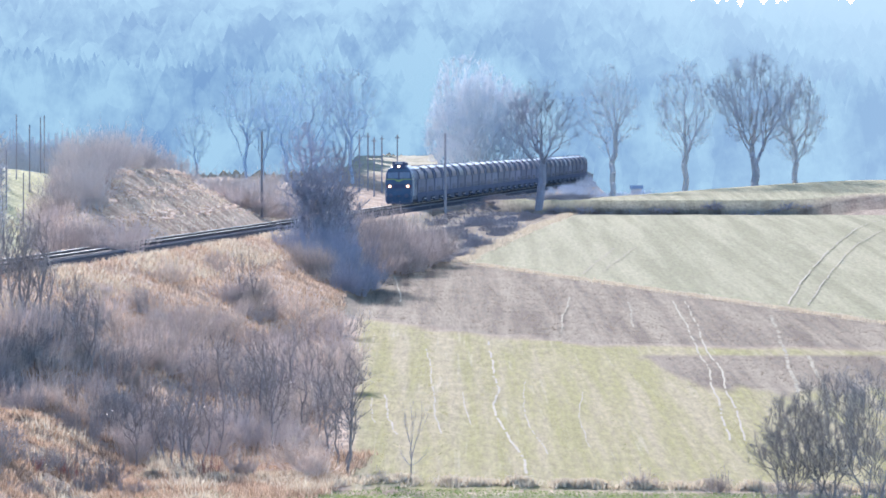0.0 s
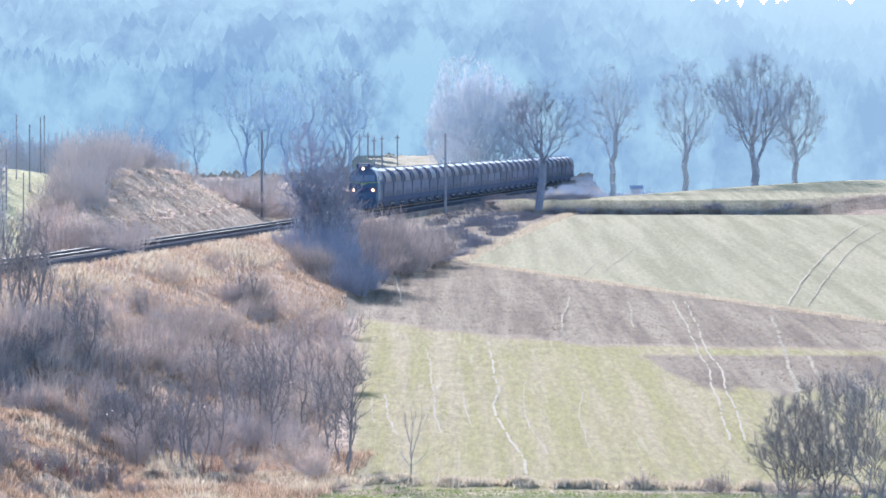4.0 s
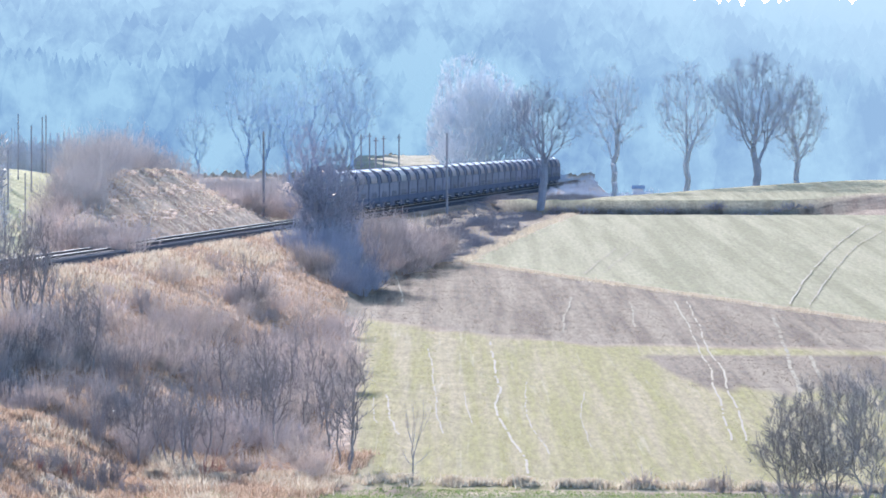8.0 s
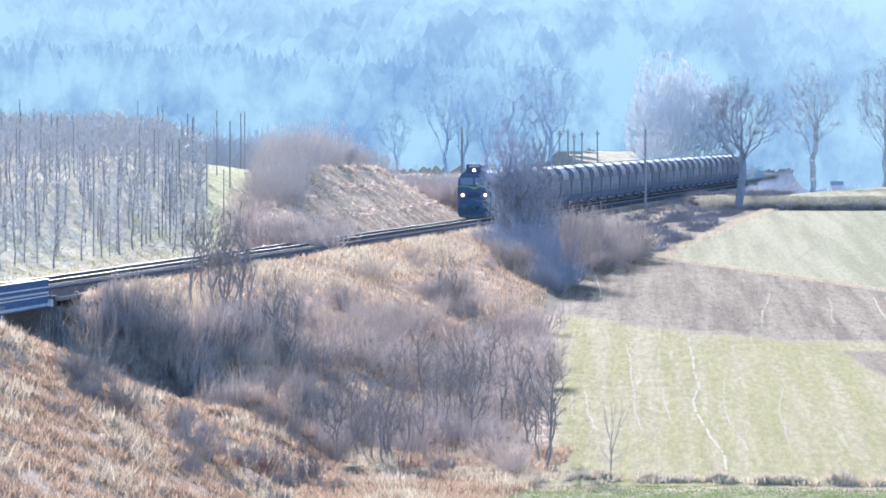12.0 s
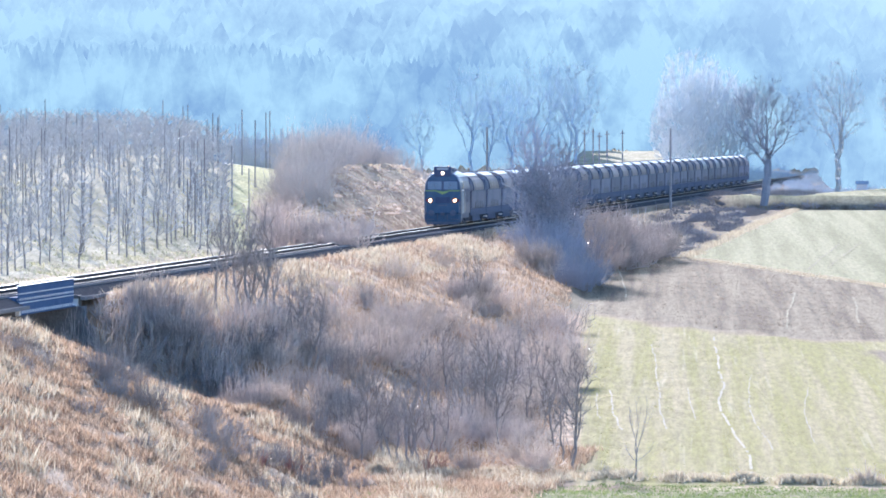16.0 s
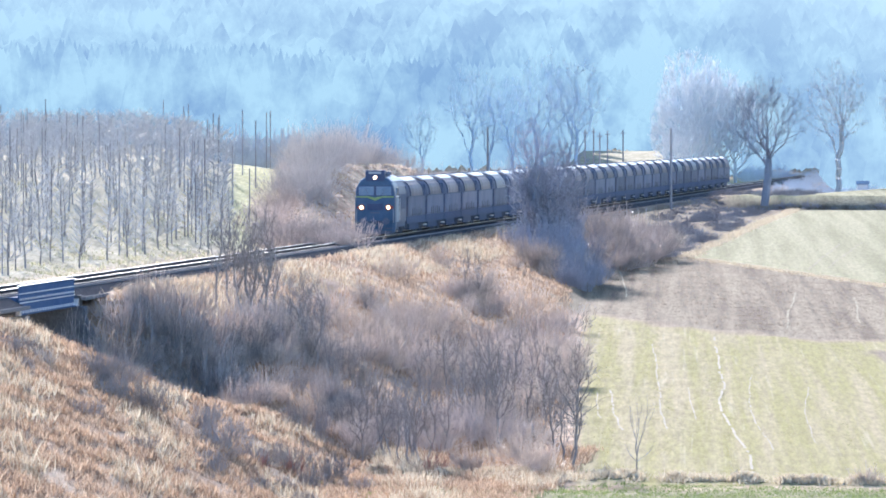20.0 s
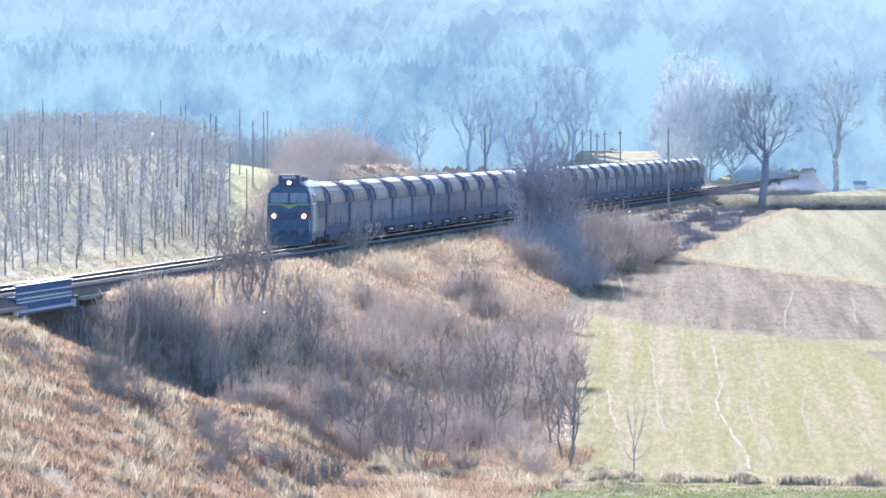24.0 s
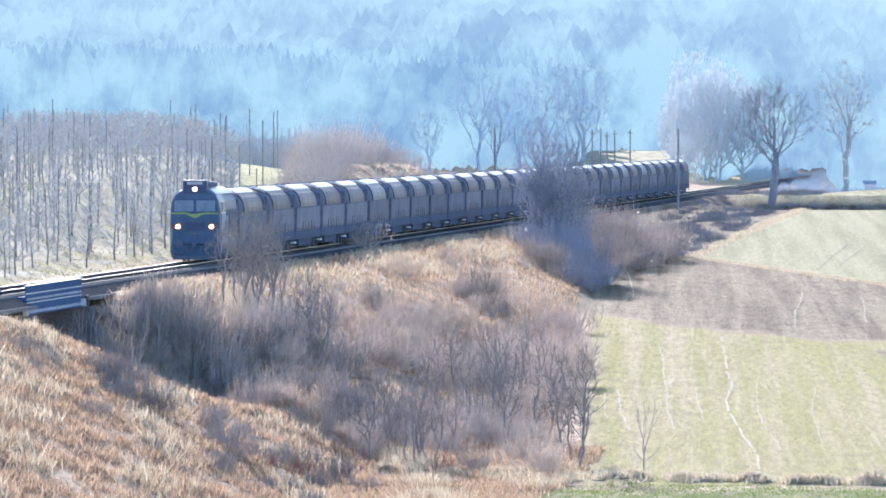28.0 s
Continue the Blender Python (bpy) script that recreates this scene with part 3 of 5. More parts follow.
    part("exhaust", cyl_bm(0.18, 0.3, Matrix.Translation((0.0, 7.4, 4.52)), 14), M_BLACK, lo)
    part("coupler", box_bm(-0.14, 0.14, -0.45, 0.2, 0.85, 1.1, 0.03), M_BLACK, lo)
    part("plough", box_bm(-1.3, 1.3, -0.1, 0.05, 0.12, 0.34, 0.02), M_BLACK, lo)
    DRIVEN.extend(bogie(lo, 1.9, 2, 1.9) + bogie(lo, 7.1, 2, 1.9))
    return lo


PITCH = 16.0


def make_wagon(side, shoulder, label):
    w = new("hopper_wagon")
    tagged(w, label, "wagon", "wagons of the freight train")
    up = [(1.50, 2.75), (1.49, 3.05), (1.42, 3.38), (1.26, 3.66), (1.02, 3.86), (0.0, 3.86)]
    crown = [(1.06, 3.84), (1.02, 3.90), (0.8, 4.03), (0.45, 4.12), (0.0, 4.15)]
    mid = [(1.44, 1.285), (1.50, 1.45), (1.51, 2.748), (0.0, 2.748)]
    loft("top_shell", [ring(up, 2.9), ring(up, 13.1)], shoulder, w, "rounded brownish upper shell, haze in its colour")
    # darker shell ends: shade by the end arches is put into their colour
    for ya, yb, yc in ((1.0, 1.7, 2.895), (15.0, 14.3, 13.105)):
        loft("end_shell", [ring(up, ya, 0.84, 3, 0.88), ring(up, yb, 0.95, 3, 0.96), ring(up, yc, 0.985, 3, 0.985)], M_WSIDE, w, "rounded end of the shell, shade put into its dark colour")
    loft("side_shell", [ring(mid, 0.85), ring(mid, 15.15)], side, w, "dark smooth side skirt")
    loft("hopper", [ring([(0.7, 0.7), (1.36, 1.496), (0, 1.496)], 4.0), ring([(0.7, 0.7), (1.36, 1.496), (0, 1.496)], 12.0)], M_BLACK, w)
    for y0, y1 in ((0.5, 1.2), (15.5, 14.8)):
        vs = [(-1.3, y0, 1.2), (1.3, y0, 1.2), (1.3, y1, 3.6), (-1.3, y1, 3.6), (-1.3, y0 + (0.1 if y1 > y0 else -0.1), 1.2), (1.3, y0 + (0.1 if y1 > y0 else -0.1), 1.2)]
        raw("end_slope", vs + [(1.3, y1, 1.2), (-1.3, y1, 1.2)], [(0, 1, 2, 3), (1, 6, 2), (0, 3, 7), (0, 7, 6, 1)], M_BLACK, w)
        yy = y0 - (0.25 if y1 > y0 else -0.25)
        part("end_platform", box_bm(-1.35, 1.35, min(y0, yy) - 0.15, max(y0, yy) + 0.15, 1.0, 1.2), M_BLACK, w)
        part("end_ladder", box_bm(1.15, 1.32, min(y0, yy), min(y0, yy) + 0.1, 1.2, 3.3), M_BLACK, w)
    loft("roof", [ring(crown, 1.9), ring(crown, 14.1)], shoulder, w, "brownish roof curve, haze in its colour")
    lid = [(0.93, 3.95), (0.90, 4.02), (0.74, 4.12), (0.42, 4.21), (0.0, 4.24)]
    hatch = loft("roof_hatch", [ring(lid, 3.2), ring(lid, 12.8)], M_WROOF, w, "pale sheet-metal roof hatch, sun's shine in its tone")
    for k in range(4):
        part("hatch_band", box_bm(-0.42, 0.42, 3.9 + k * 2.7, 4.02 + k * 2.7, 4.1, 4.27), shoulder, hatch)
    for yy in (2.75, 13.1):
        vs = ring([(1.56, 2.7), (1.55, 3.1), (1.46, 3.45), (1.28, 3.75), (1.0, 3.96), (0.0, 4.17)], yy)
        loft("end_arch", [vs, [(x, y + 0.15, z) for x, y, z in vs]], M_WSIDE, w, "dark end arch")
    for sx in (-1, 1):
        for k in range(5):
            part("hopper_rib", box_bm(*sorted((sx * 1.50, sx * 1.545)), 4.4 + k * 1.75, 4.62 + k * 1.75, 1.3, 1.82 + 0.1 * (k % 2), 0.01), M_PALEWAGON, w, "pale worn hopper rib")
        part("side_rail", box_bm(*sorted((sx * 1.505, sx * 1.55)), 1.0, 15.0, 2.72, 2.8), M_WSIDE, w)
    # tall dark sole bar holds the shaded band below the side
    part("sole_bar", box_bm(-1.47, 1.47, 0.2, 15.8, 0.72, 1.28, 0.02), M_UNDER, w, "dark sole bar, underside shade in its colour")
    for sx in (-1, 1):
        # made-up white bar in place of the light that falls on the bogie
        part("bogie_glint", box_bm(*sorted((sx * 1.32, sx * 1.55)), 14.6, 15.9, 0.48, 0.58), M_WHITE, w, "added white bar for the light on the bogie")
        part("buffer", cyl_bm(0.2, 0.5, Matrix.Translation((sx * 0.88, 0.25, 1.06)) @ Matrix.Rotation(radians(90), 4, "X"), 12), M_BLACK, w)
        part("buffer", cyl_bm(0.2, 0.5, Matrix.Translation((sx * 0.88, 15.75, 1.06)) @ Matrix.Rotation(radians(90), 4, "X"), 12), M_BLACK, w)
    # added box that darkens the open gap between the bogies
    part("underside_filler", box_bm(-1.28, 1.28, 4.1, 11.9, 0.25, 0.715, 0.05), M_UNDER, w)
    bogie(w, 2.6)
    bogie(w, 13.4)
    return w


def make_train():
    vehicles = [(make_loco(), 0.0)]
    kinds = (make_wagon(M_BROWN, M_SHOULD, "slate-grey hopper wagon with rounded brownish top and pale roof, haze in its colours"),
             make_wagon(M_BROWN, M_PALEWAGON, "paler blue-grey hopper wagon with rounded top, haze in its colour"))
    used = [False, False]
    for i in range(30):
        k = 1 if i in (5, 22, 24) else 0
        back = 9.5 + PITCH * i
        if used[k]:
            w = copy_thing(kinds[k], train_pose(0, back))
        else:
            w, used[k] = kinds[k], True
        vehicles.append((w, back))
    return vehicles


TRAIN = make_train()


# ---- vegetation ----
def branch_out(rng, starts, tips, twig, thick, fine=2, reach=0.5, rise=0.7, bend=0.09):
    """Branches that run from the starts to every tip, each tip joining the nearest limb; limbs thicken with what they carry.
    starts: rows of points, each row a stem from the ground up. Gives the stems' segments and the branches' segments."""
    total = sum(len(row) for row in starts) + 3 * len(tips)
    pos, far, par = np.zeros((total, 3)), np.zeros(total), np.full(total, -1, dtype=int)
    n = 0
    for row in starts:
        for k, q in enumerate(row):
            pos[n] = q
            if k:
                par[n], far[n] = n - 1, far[n - 1] + np.linalg.norm(pos[n] - pos[n - 1])
            n += 1
    first = n
    ground = [0] * 0
    m = 0
    for row in starts:
        ground.append(m)
        m += len(row)
    squash = np.array([1.0, 1.0, rise])
    centre = np.mean([row[-1] for row in starts], axis=0)
    order = np.argsort(np.linalg.norm((tips - centre) * squash, axis=1) * rng.uniform(0.8, 1.2, len(tips)))
    for a in tips[order]:
        off = a - pos[:n]
        cost = np.linalg.norm(off * squash, axis=1) + 0.5 * far[:n] + 1.6 * np.maximum(0.0, 0.15 * np.linalg.norm(off, axis=1) - off[:, 2])
        k = int(np.argmin(cost))
        gap = np.linalg.norm(a - pos[k])
        ahead = pos[k] - pos[par[k]] if par[k] >= 0 else np.array([0, 0, 1.0])
        ahead = ahead / (np.linalg.norm(ahead) + 1e-6)
        last = k
        for f in (0.33, 0.67, 1.0):
            wob = rng.normal(0, 0.03, 3) * gap if f < 1 else 0.0
            pos[n] = pos[k] + (a - pos[k]) * f + (ahead * 0.8 + np.array([0, 0, -0.25])) * gap * bend * math.sin(math.pi * f) + wob
            par[n], far[n] = last, far[last] + np.linalg.norm(pos[n] - pos[last])
            last = n
            n += 1
    load = np.ones(n)
    for k in range(n - 1, -1, -1):
        if par[k] >= 0:
            load[par[k]] += load[k]
    grade = math.log(thick / twig) / math.log(max(load[g] for g in ground))
    rad = twig * load ** grade
    stems, limbs = [], []
    for k in range(n):
        if par[k] < 0:
            continue
        row = (*pos[par[k]], *pos[k], rad[par[k]] if k < first or load[par[k]] < 1.6 * load[k] else rad[k] * 1.1, rad[k])
        (stems if k < first else limbs).append(row)
        if k >= first and load[k] < 14:
            ahead = (pos[k] - pos[par[k]]) / (np.linalg.norm(pos[k] - pos[par[k]]) + 1e-6)
            for _ in range(fine):
                v = ahead * 0.9 + rng.normal(0, 0.55, 3) + np.array([0, 0, 0.2])
                q = pos[par[k]] + (pos[k] - pos[par[k]]) * rng.random()
                e = q + v / np.linalg.norm(v) * reach * rng.uniform(0.5, 1.3)
                limbs.append((*q, *e, twig, twig * 0.6))
    return stems, limbs


def shrub_segs(seed, h, w, stems, level=2, r=0.028):
    rng = np.random.default_rng(seed)
    h *= 0.84
    if level < 3:
        tips = stems * 4
    else:
        tips = 34 + stems * 8
    a, q = rng.uniform(0, 2 * math.pi, stems), rng.uniform(0.1, 0.5, stems) * w * 0.6
    starts = [np.array([(math.cos(g) * e, math.sin(g) * e, 0.0), (math.cos(g) * e * 1.15, math.sin(g) * e * 1.15, h * rng.uniform(0.12, 0.3))]) for g, e in zip(a, q)]
    # an uneven dome: several lobes of their own height
    lobes = 5
    la, lh = rng.uniform(0, 2 * math.pi, lobes), rng.uniform(0.55, 1.05, lobes)
    pts = []
    for k in range(tips):
        i = k % lobes
        u = rng.normal(0, 1, 3)
        u = u / np.linalg.norm(u) * rng.uniform(0.35, 1.0)
        pts.append((math.cos(la[i]) * w * 0.36 + u[0] * w * 0.42, math.sin(la[i]) * w * 0.36 + u[1] * w * 0.42, h * lh[i] * (0.5 + 0.5 * u[2]) + 0.05 * h))
    low, high = branch_out(rng, starts, np.array(pts), min(0.0085, r * 0.6), r * 1.4, 2, h * 0.15, 0.45)
    return low + high


def make_shrub(seed, h, w, stems, material, label, level=2, r=0.028, group="bare bushes", name="bush"):
    ob = sticks(name, shrub_segs(seed, h, w, stems, level, r), material)
    return tagged(ob, label, name, group)


def make_tree(seed, h, material, label, clear=0.35, spread=0.6, level=4, r=0.3, kids=3, limb=0.25, shrink=0.72, lift=0.1, group="bare trees", bits=3, rmin=0.006):
    rng = random.Random(seed)
    t = new("tree")
    tagged(t, label, "tree", group)
    ts, cs = [], []
    p, d = Vector((0, 0, -0.3)), Vector((rng.gauss(0, 0.05), rng.gauss(0, 0.05), 1))
    n = 5
    for i in range(n):
        q = p + d.normalized() * (h * clear / n)
        ts.append((*p, *q, r * (1 - 0.08 * i) * (1.35 if i == 0 else 1), r * (1 - 0.08 * (i + 1))))
        d = d + Vector((rng.gauss(0, 0.07), rng.gauss(0, 0.07), 0))
        p = q
        if i == n - 2:
            for _ in range(2):
                a = rng.uniform(0, 6.28)
                grow(rng, cs, p, Vector((math.cos(a), math.sin(a), 0.35)), h * limb * 0.8, r * 0.3, level - 1, spread, lift, kids, shrink, bits, rmin)
    for k in range(kids + 1):
        a = 2 * math.pi * (k + rng.uniform(-0.3, 0.3)) / (kids + 1)
        tilt = spread * rng.uniform(0.5, 1.3)
        grow(rng, cs, p, Vector((math.cos(a) * tilt, math.sin(a) * tilt, 1.0)), h * limb * rng.uniform(0.85, 1.15), r * 0.5, level, spread, lift, kids, shrink, bits, rmin)
    sticks("trunk", ts, material, t, sides=8)
    sticks("crown", cs, material, t, "bare branches")
    return t


def crown_tree(seed, h, wide, material, label, clear=0.33, tips=300, leaders=1, r=0.4, twig=0.012, fine=3, group="bare trees", low=0.5, lean=0.04, leader=0.0, bow=0.012):
    """A trunk, or several from one foot, and limbs that fan out into a rounded crown with fine twigs."""
    rng = np.random.default_rng(seed)
    t = new("tree")
    tagged(t, label, "tree", group)
    starts = []
    for k in range(leaders):
        g = 2 * math.pi * k / leaders + rng.uniform(0, 1)
        foot = np.array([math.cos(g), math.sin(g), 0.0]) * (r * 1.3 if leaders > 1 else 0)
        tilt = np.array([math.cos(g), math.sin(g), 0.0]) * (0.16 if leaders > 1 else 0.0) + rng.normal(0, lean, 3) * np.array([1, 1, 0])
        row, stem, drift = [], h * max(leader, clear), np.zeros(3)
        steps = 11 if leader else 5
        for i in range(steps + 1):
            row.append(foot + tilt * stem * i / steps + np.array([0, 0, stem * i / steps - 0.3]) + drift)
            drift = drift * (0.9 if leader else 0.0) + rng.normal(0, bow, 3) * np.array([1, 1, 0.3]) * stem
        starts.append(np.array(row))
    u = rng.normal(0, 1, (tips, 3))
    u = u / np.linalg.norm(u, axis=1)[:, None] * (rng.uniform(0.12, 1.0, tips) ** 0.45)[:, None]
    mid = clear * 0.8 + (1 - clear * 0.8) * low
    z = np.where(u[:, 2] > 0, mid + u[:, 2] * (1 - mid), mid + u[:, 2] * (mid - clear * 0.75))
    lump = 1 + 0.14 * np.sin(3 * np.arctan2(u[:, 1], u[:, 0]) + seed) + 0.1 * np.sin(5 * u[:, 2] + seed)
    pts = np.stack([u[:, 0] * wide * 0.5 * lump, u[:, 1] * wide * 0.5 * lump, z * h], -1)
    trunk, limbs = branch_out(rng, starts, pts, twig, r, fine, h * 0.055, 0.75)
    sticks("trunk", trunk, material, t, sides=8)
    sticks("crown", limbs, material, t, "bare branches and fine twigs")
    return t


def ivy_on(tree, seed, h, wide):
    """Ivy leaves in clumps round the trunk and the lower limbs."""
    rng = np.random.default_rng(seed)
    cl = 46
    cz = h * rng.uniform(0.02, 0.62, cl)
    ca, cr = rng.uniform(0, 2 * math.pi, cl), wide * 0.30 * rng.uniform(0.1, 1.0, cl) * np.interp(cz / h, [0, 0.4, 0.78], [1.9, 1.15, 0.7])
    k = 60
    p = np.repeat(np.stack([np.cos(ca) * cr, np.sin(ca) * cr, cz], -1), k, 0) + rng.normal(0, 0.36, (cl * k, 3))
    u, v = rng.normal(0, 1, (cl * k, 3)), rng.normal(0, 1, (cl * k, 3))
    u, v = u / np.linalg.norm(u, axis=1)[:, None] * 0.085, v / np.linalg.norm(v, axis=1)[:, None] * 0.085
    vs = np.stack([p - u, p + v, p + u, p - v], 1).reshape(-1, 3)
    raw("ivy", vs.tolist(), np.arange(4 * cl * k).reshape(-1, 4).tolist(), M_IVY, tree, "dark ivy leaves")


def scatter(first, places, rng, lo=0.75, hi=1.25, sink=0.1):
    """The first things at the first places, copies at the others. Places: bearing, distance and, where given, a size."""
    for i, (b, y, *size) in enumerate(places):
        x, y, z = spot(b, y)
        s = size[0] if size else rng.uniform(lo, hi)
        m = pose(x, y, z - sink, 0, 0, rng.uniform(0, 360))
        k = i % len(first)
        if i < len(first):
            ob = first[k]
        else:
            ob = copy_thing(first[k], m)
        ob.matrix_basis = m @ Matrix.Diagonal((s, s, s * rng.uniform(0.9, 1.12), 1))


def make_slope_bushes():
    rng = random.Random(5)
    label = "bare leafless bush with grey-brown twigs on the embankment"
    shrubs = [make_shrub(10 + k, 3.0, 2.8, 8 + k % 3, (M_TWIG, M_TWIGGREY, M_TWIG, M_TWIGGREY)[k % 4], label, 3, 0.022) for k in range(8)]
    places = []
    while len(places) < 190:
        y = rng.uniform(350, 630)
        d = rng.uniform(6, 31)
        x = track_x(y) + d
        b = x / y * 1000
        if x > -5.0 - 0.0088 * (y - 350):
            continue
        if y < 390 and d < 25 - 0.2 * (y - 350):
            continue
        if d < 9.5 and rng.random() < 0.8:
            continue
        # bare patches of dry grass
        if -24 < b < -11 and 530 < y < 590 and d > 11.5:
            continue
        if y > 560 and d > 14 and rng.random() < 0.6:
            continue
        # thickets with gaps of dry grass between them
        if noise.noise(Vector((d * 0.16, y * 0.045, 3.7))) < -0.06:
            continue
        # nothing that would stand up before the track
        far_y = 55.1 / (0.05847 - b / 1000)
        room = (7.75 - 8.6 * y / far_y - float(land(x, y))) / 2.75
        if b > -50 and room < 0.4:
            continue
        places.append((b, y, min(rng.uniform(0.5, 1.2), room if b > -50 else 9.0)))
    places += [(-50.5, 412, 0.95), (-51.8, 413, 0.9), (-49.2, 410, 0.85), (-52.9, 415, 0.85), (-48.0, 408, 0.8), (-51.2, 409, 0.8)]
    scatter(shrubs, places, rng, 0.45, 1.2)
    # tall thicket in the stream's ravine
    thick = [make_shrub(60 + k, 3.7, 3.0, 12, (M_TWIGGREY, M_BARK, M_TWIG)[k], "dense tall bare thicket in the shaded ravine", 3, 0.03, "ravine thicket", "thicket") for k in range(3)]
    scatter(thick, [(-71.5 + 1.35 * k + rng.uniform(-1, 1), 389 + 0.7 * k + rng.uniform(-6, 7), rng.uniform(0.5, 0.8) + 0.008 * k) for k in range(24)] + [(-75.3, 386, 0.26), (-74.2, 387, 0.3), (-73.2, 388, 0.34), (-72.0, 389, 0.4), (-76.2, 384, 1.45), (-75.2, 385, 1.6), (-74.3, 386, 1.5), (-73.2, 387, 1.45), (-72.1, 386, 1.55)] + [(-69.5 + 0.5 * k + rng.uniform(-1, 1), 388 + rng.uniform(-4, 8), rng.uniform(0.6, 1.05)) for k in range(32)] + [(-60 + 1.4 * k + rng.uniform(-1, 1), 378 + rng.uniform(-8, 10), rng.uniform(0.4, 0.7)) for k in range(20)] + [(rng.uniform(-58, -38), rng.uniform(362, 382), rng.uniform(0.45, 0.8)) for _ in range(18)] + [(rng.uniform(-54, -41), rng.uniform(383, 403), rng.uniform(0.4, 0.65)) for _ in range(10)], rng, 0.8, 1.1)
    # lone bushes on the dry grass bank
    few = [make_shrub(80 + k, 1.7, 1.7, 12, M_BARK, "small bare bush in the dry grass", 3, 0.012) for k in range(3)]
    bank = [(-73, 342, 1.2), (-72.2, 343, 1.3), (-83, 341, 0.6), (-85, 338, 0.7), (-67, 340, 1.3), (-72, 338, 1.0), (-58, 337, 1.3), (-61, 341, 1.1), (-53, 339, 1.2), (-49, 342, 1.1),
            (-80, 338, 0.9), (-86, 336, 0.6), (-46, 338, 0.9), (-43, 344, 1.1), (-40, 341, 0.8), (-70, 349, 1.0)]
    scatter(few, bank + [(rng.uniform(-88, -40), rng.uniform(318, 336), rng.uniform(0.3, 0.7)) for _ in range(22)], rng)
    red = [make_shrub(91, 1.7, 1.1, 8, M_REDTWIG, "small bare shrub with reddish twigs", 2, 0.014, "red shrubs", "shrub")]
    scatter(red, [(-48.5, 341, 1.0), (-30.2, 352, 1.0), (-52.5, 338, 0.7)], rng)
    # upright young trees on the slope
    stems = [crown_tree(101 + k, 5.8, 2.4, M_STEM, "slender bare young tree on the embankment", 0.35, 90, 1 + k % 2, 0.065, 0.006, 3, "young trees", 0.5, 0.05, 0.75, 0.015) for k in range(4)]
    scatter(stems, [(-54.3, 417, 1.0), (-52.6, 414, 1.1), (-56.5, 419, 0.95), (-46.6, 398, 0.95), (-45.8, 396, 0.8), (-25.3, 516, 0.75), (-33.5, 356, 0.85),
                    (-35.6, 358, 0.7), (-26.0, 384, 0.95), (-24.0, 388, 0.9), (-40, 358, 0.75), (-22.5, 402, 0.9), (-29, 372, 0.7), (-18.5, 430, 0.8), (-58.2, 412, 0.9),
                    (-49.5, 404, 0.8), (-14.5, 372, 0.8), (-31, 400, 0.7), (-12.3, 356.5, 1.05), (-53.4, 421, 1.0), (-55.4, 415, 1.05), (-51.8, 418, 0.9), (-47.4, 402, 0.85), (-33.0, 362, 0.9), (-36.8, 364, 0.8), (-31.8, 360, 0.75), (-27.2, 380, 0.9), (-23.2, 394, 0.85), (-20.8, 398, 0.8), (-17.0, 384, 0.75), (-38.5, 372, 0.7), (-43.5, 386, 0.7), (-28.4, 420, 0.75), (-15.8, 410, 0.75), (-21.5, 372, 0.8), (-12.9, 362, 0.7)], rng)
    sap = make_tree(120, 3.7, M_BARK, "thin bare sapling at the field edge", clear=0.3, spread=0.3, level=2, r=0.05, kids=2, limb=0.38, lift=0.3)
    sap.matrix_basis = pose(*spot(-4.1, 352.5))
    twigs = [make_shrub(130 + k, 1.4, 0.8, 5, M_TWIG, "thin upright weeds at the field edge", 1, 0.012, "weeds", "weed") for k in range(2)]
    scatter(twigs, [(25.3, 344, 1.3), (27.2, 344, 0.8), (35.2, 341, 1.3), (36.3, 341, 1.2), (34.3, 343, 0.9), (9, 347, 0.7), (43, 340, 1), (-8, 350, 0.8), (-17, 350, 1.0)], rng)


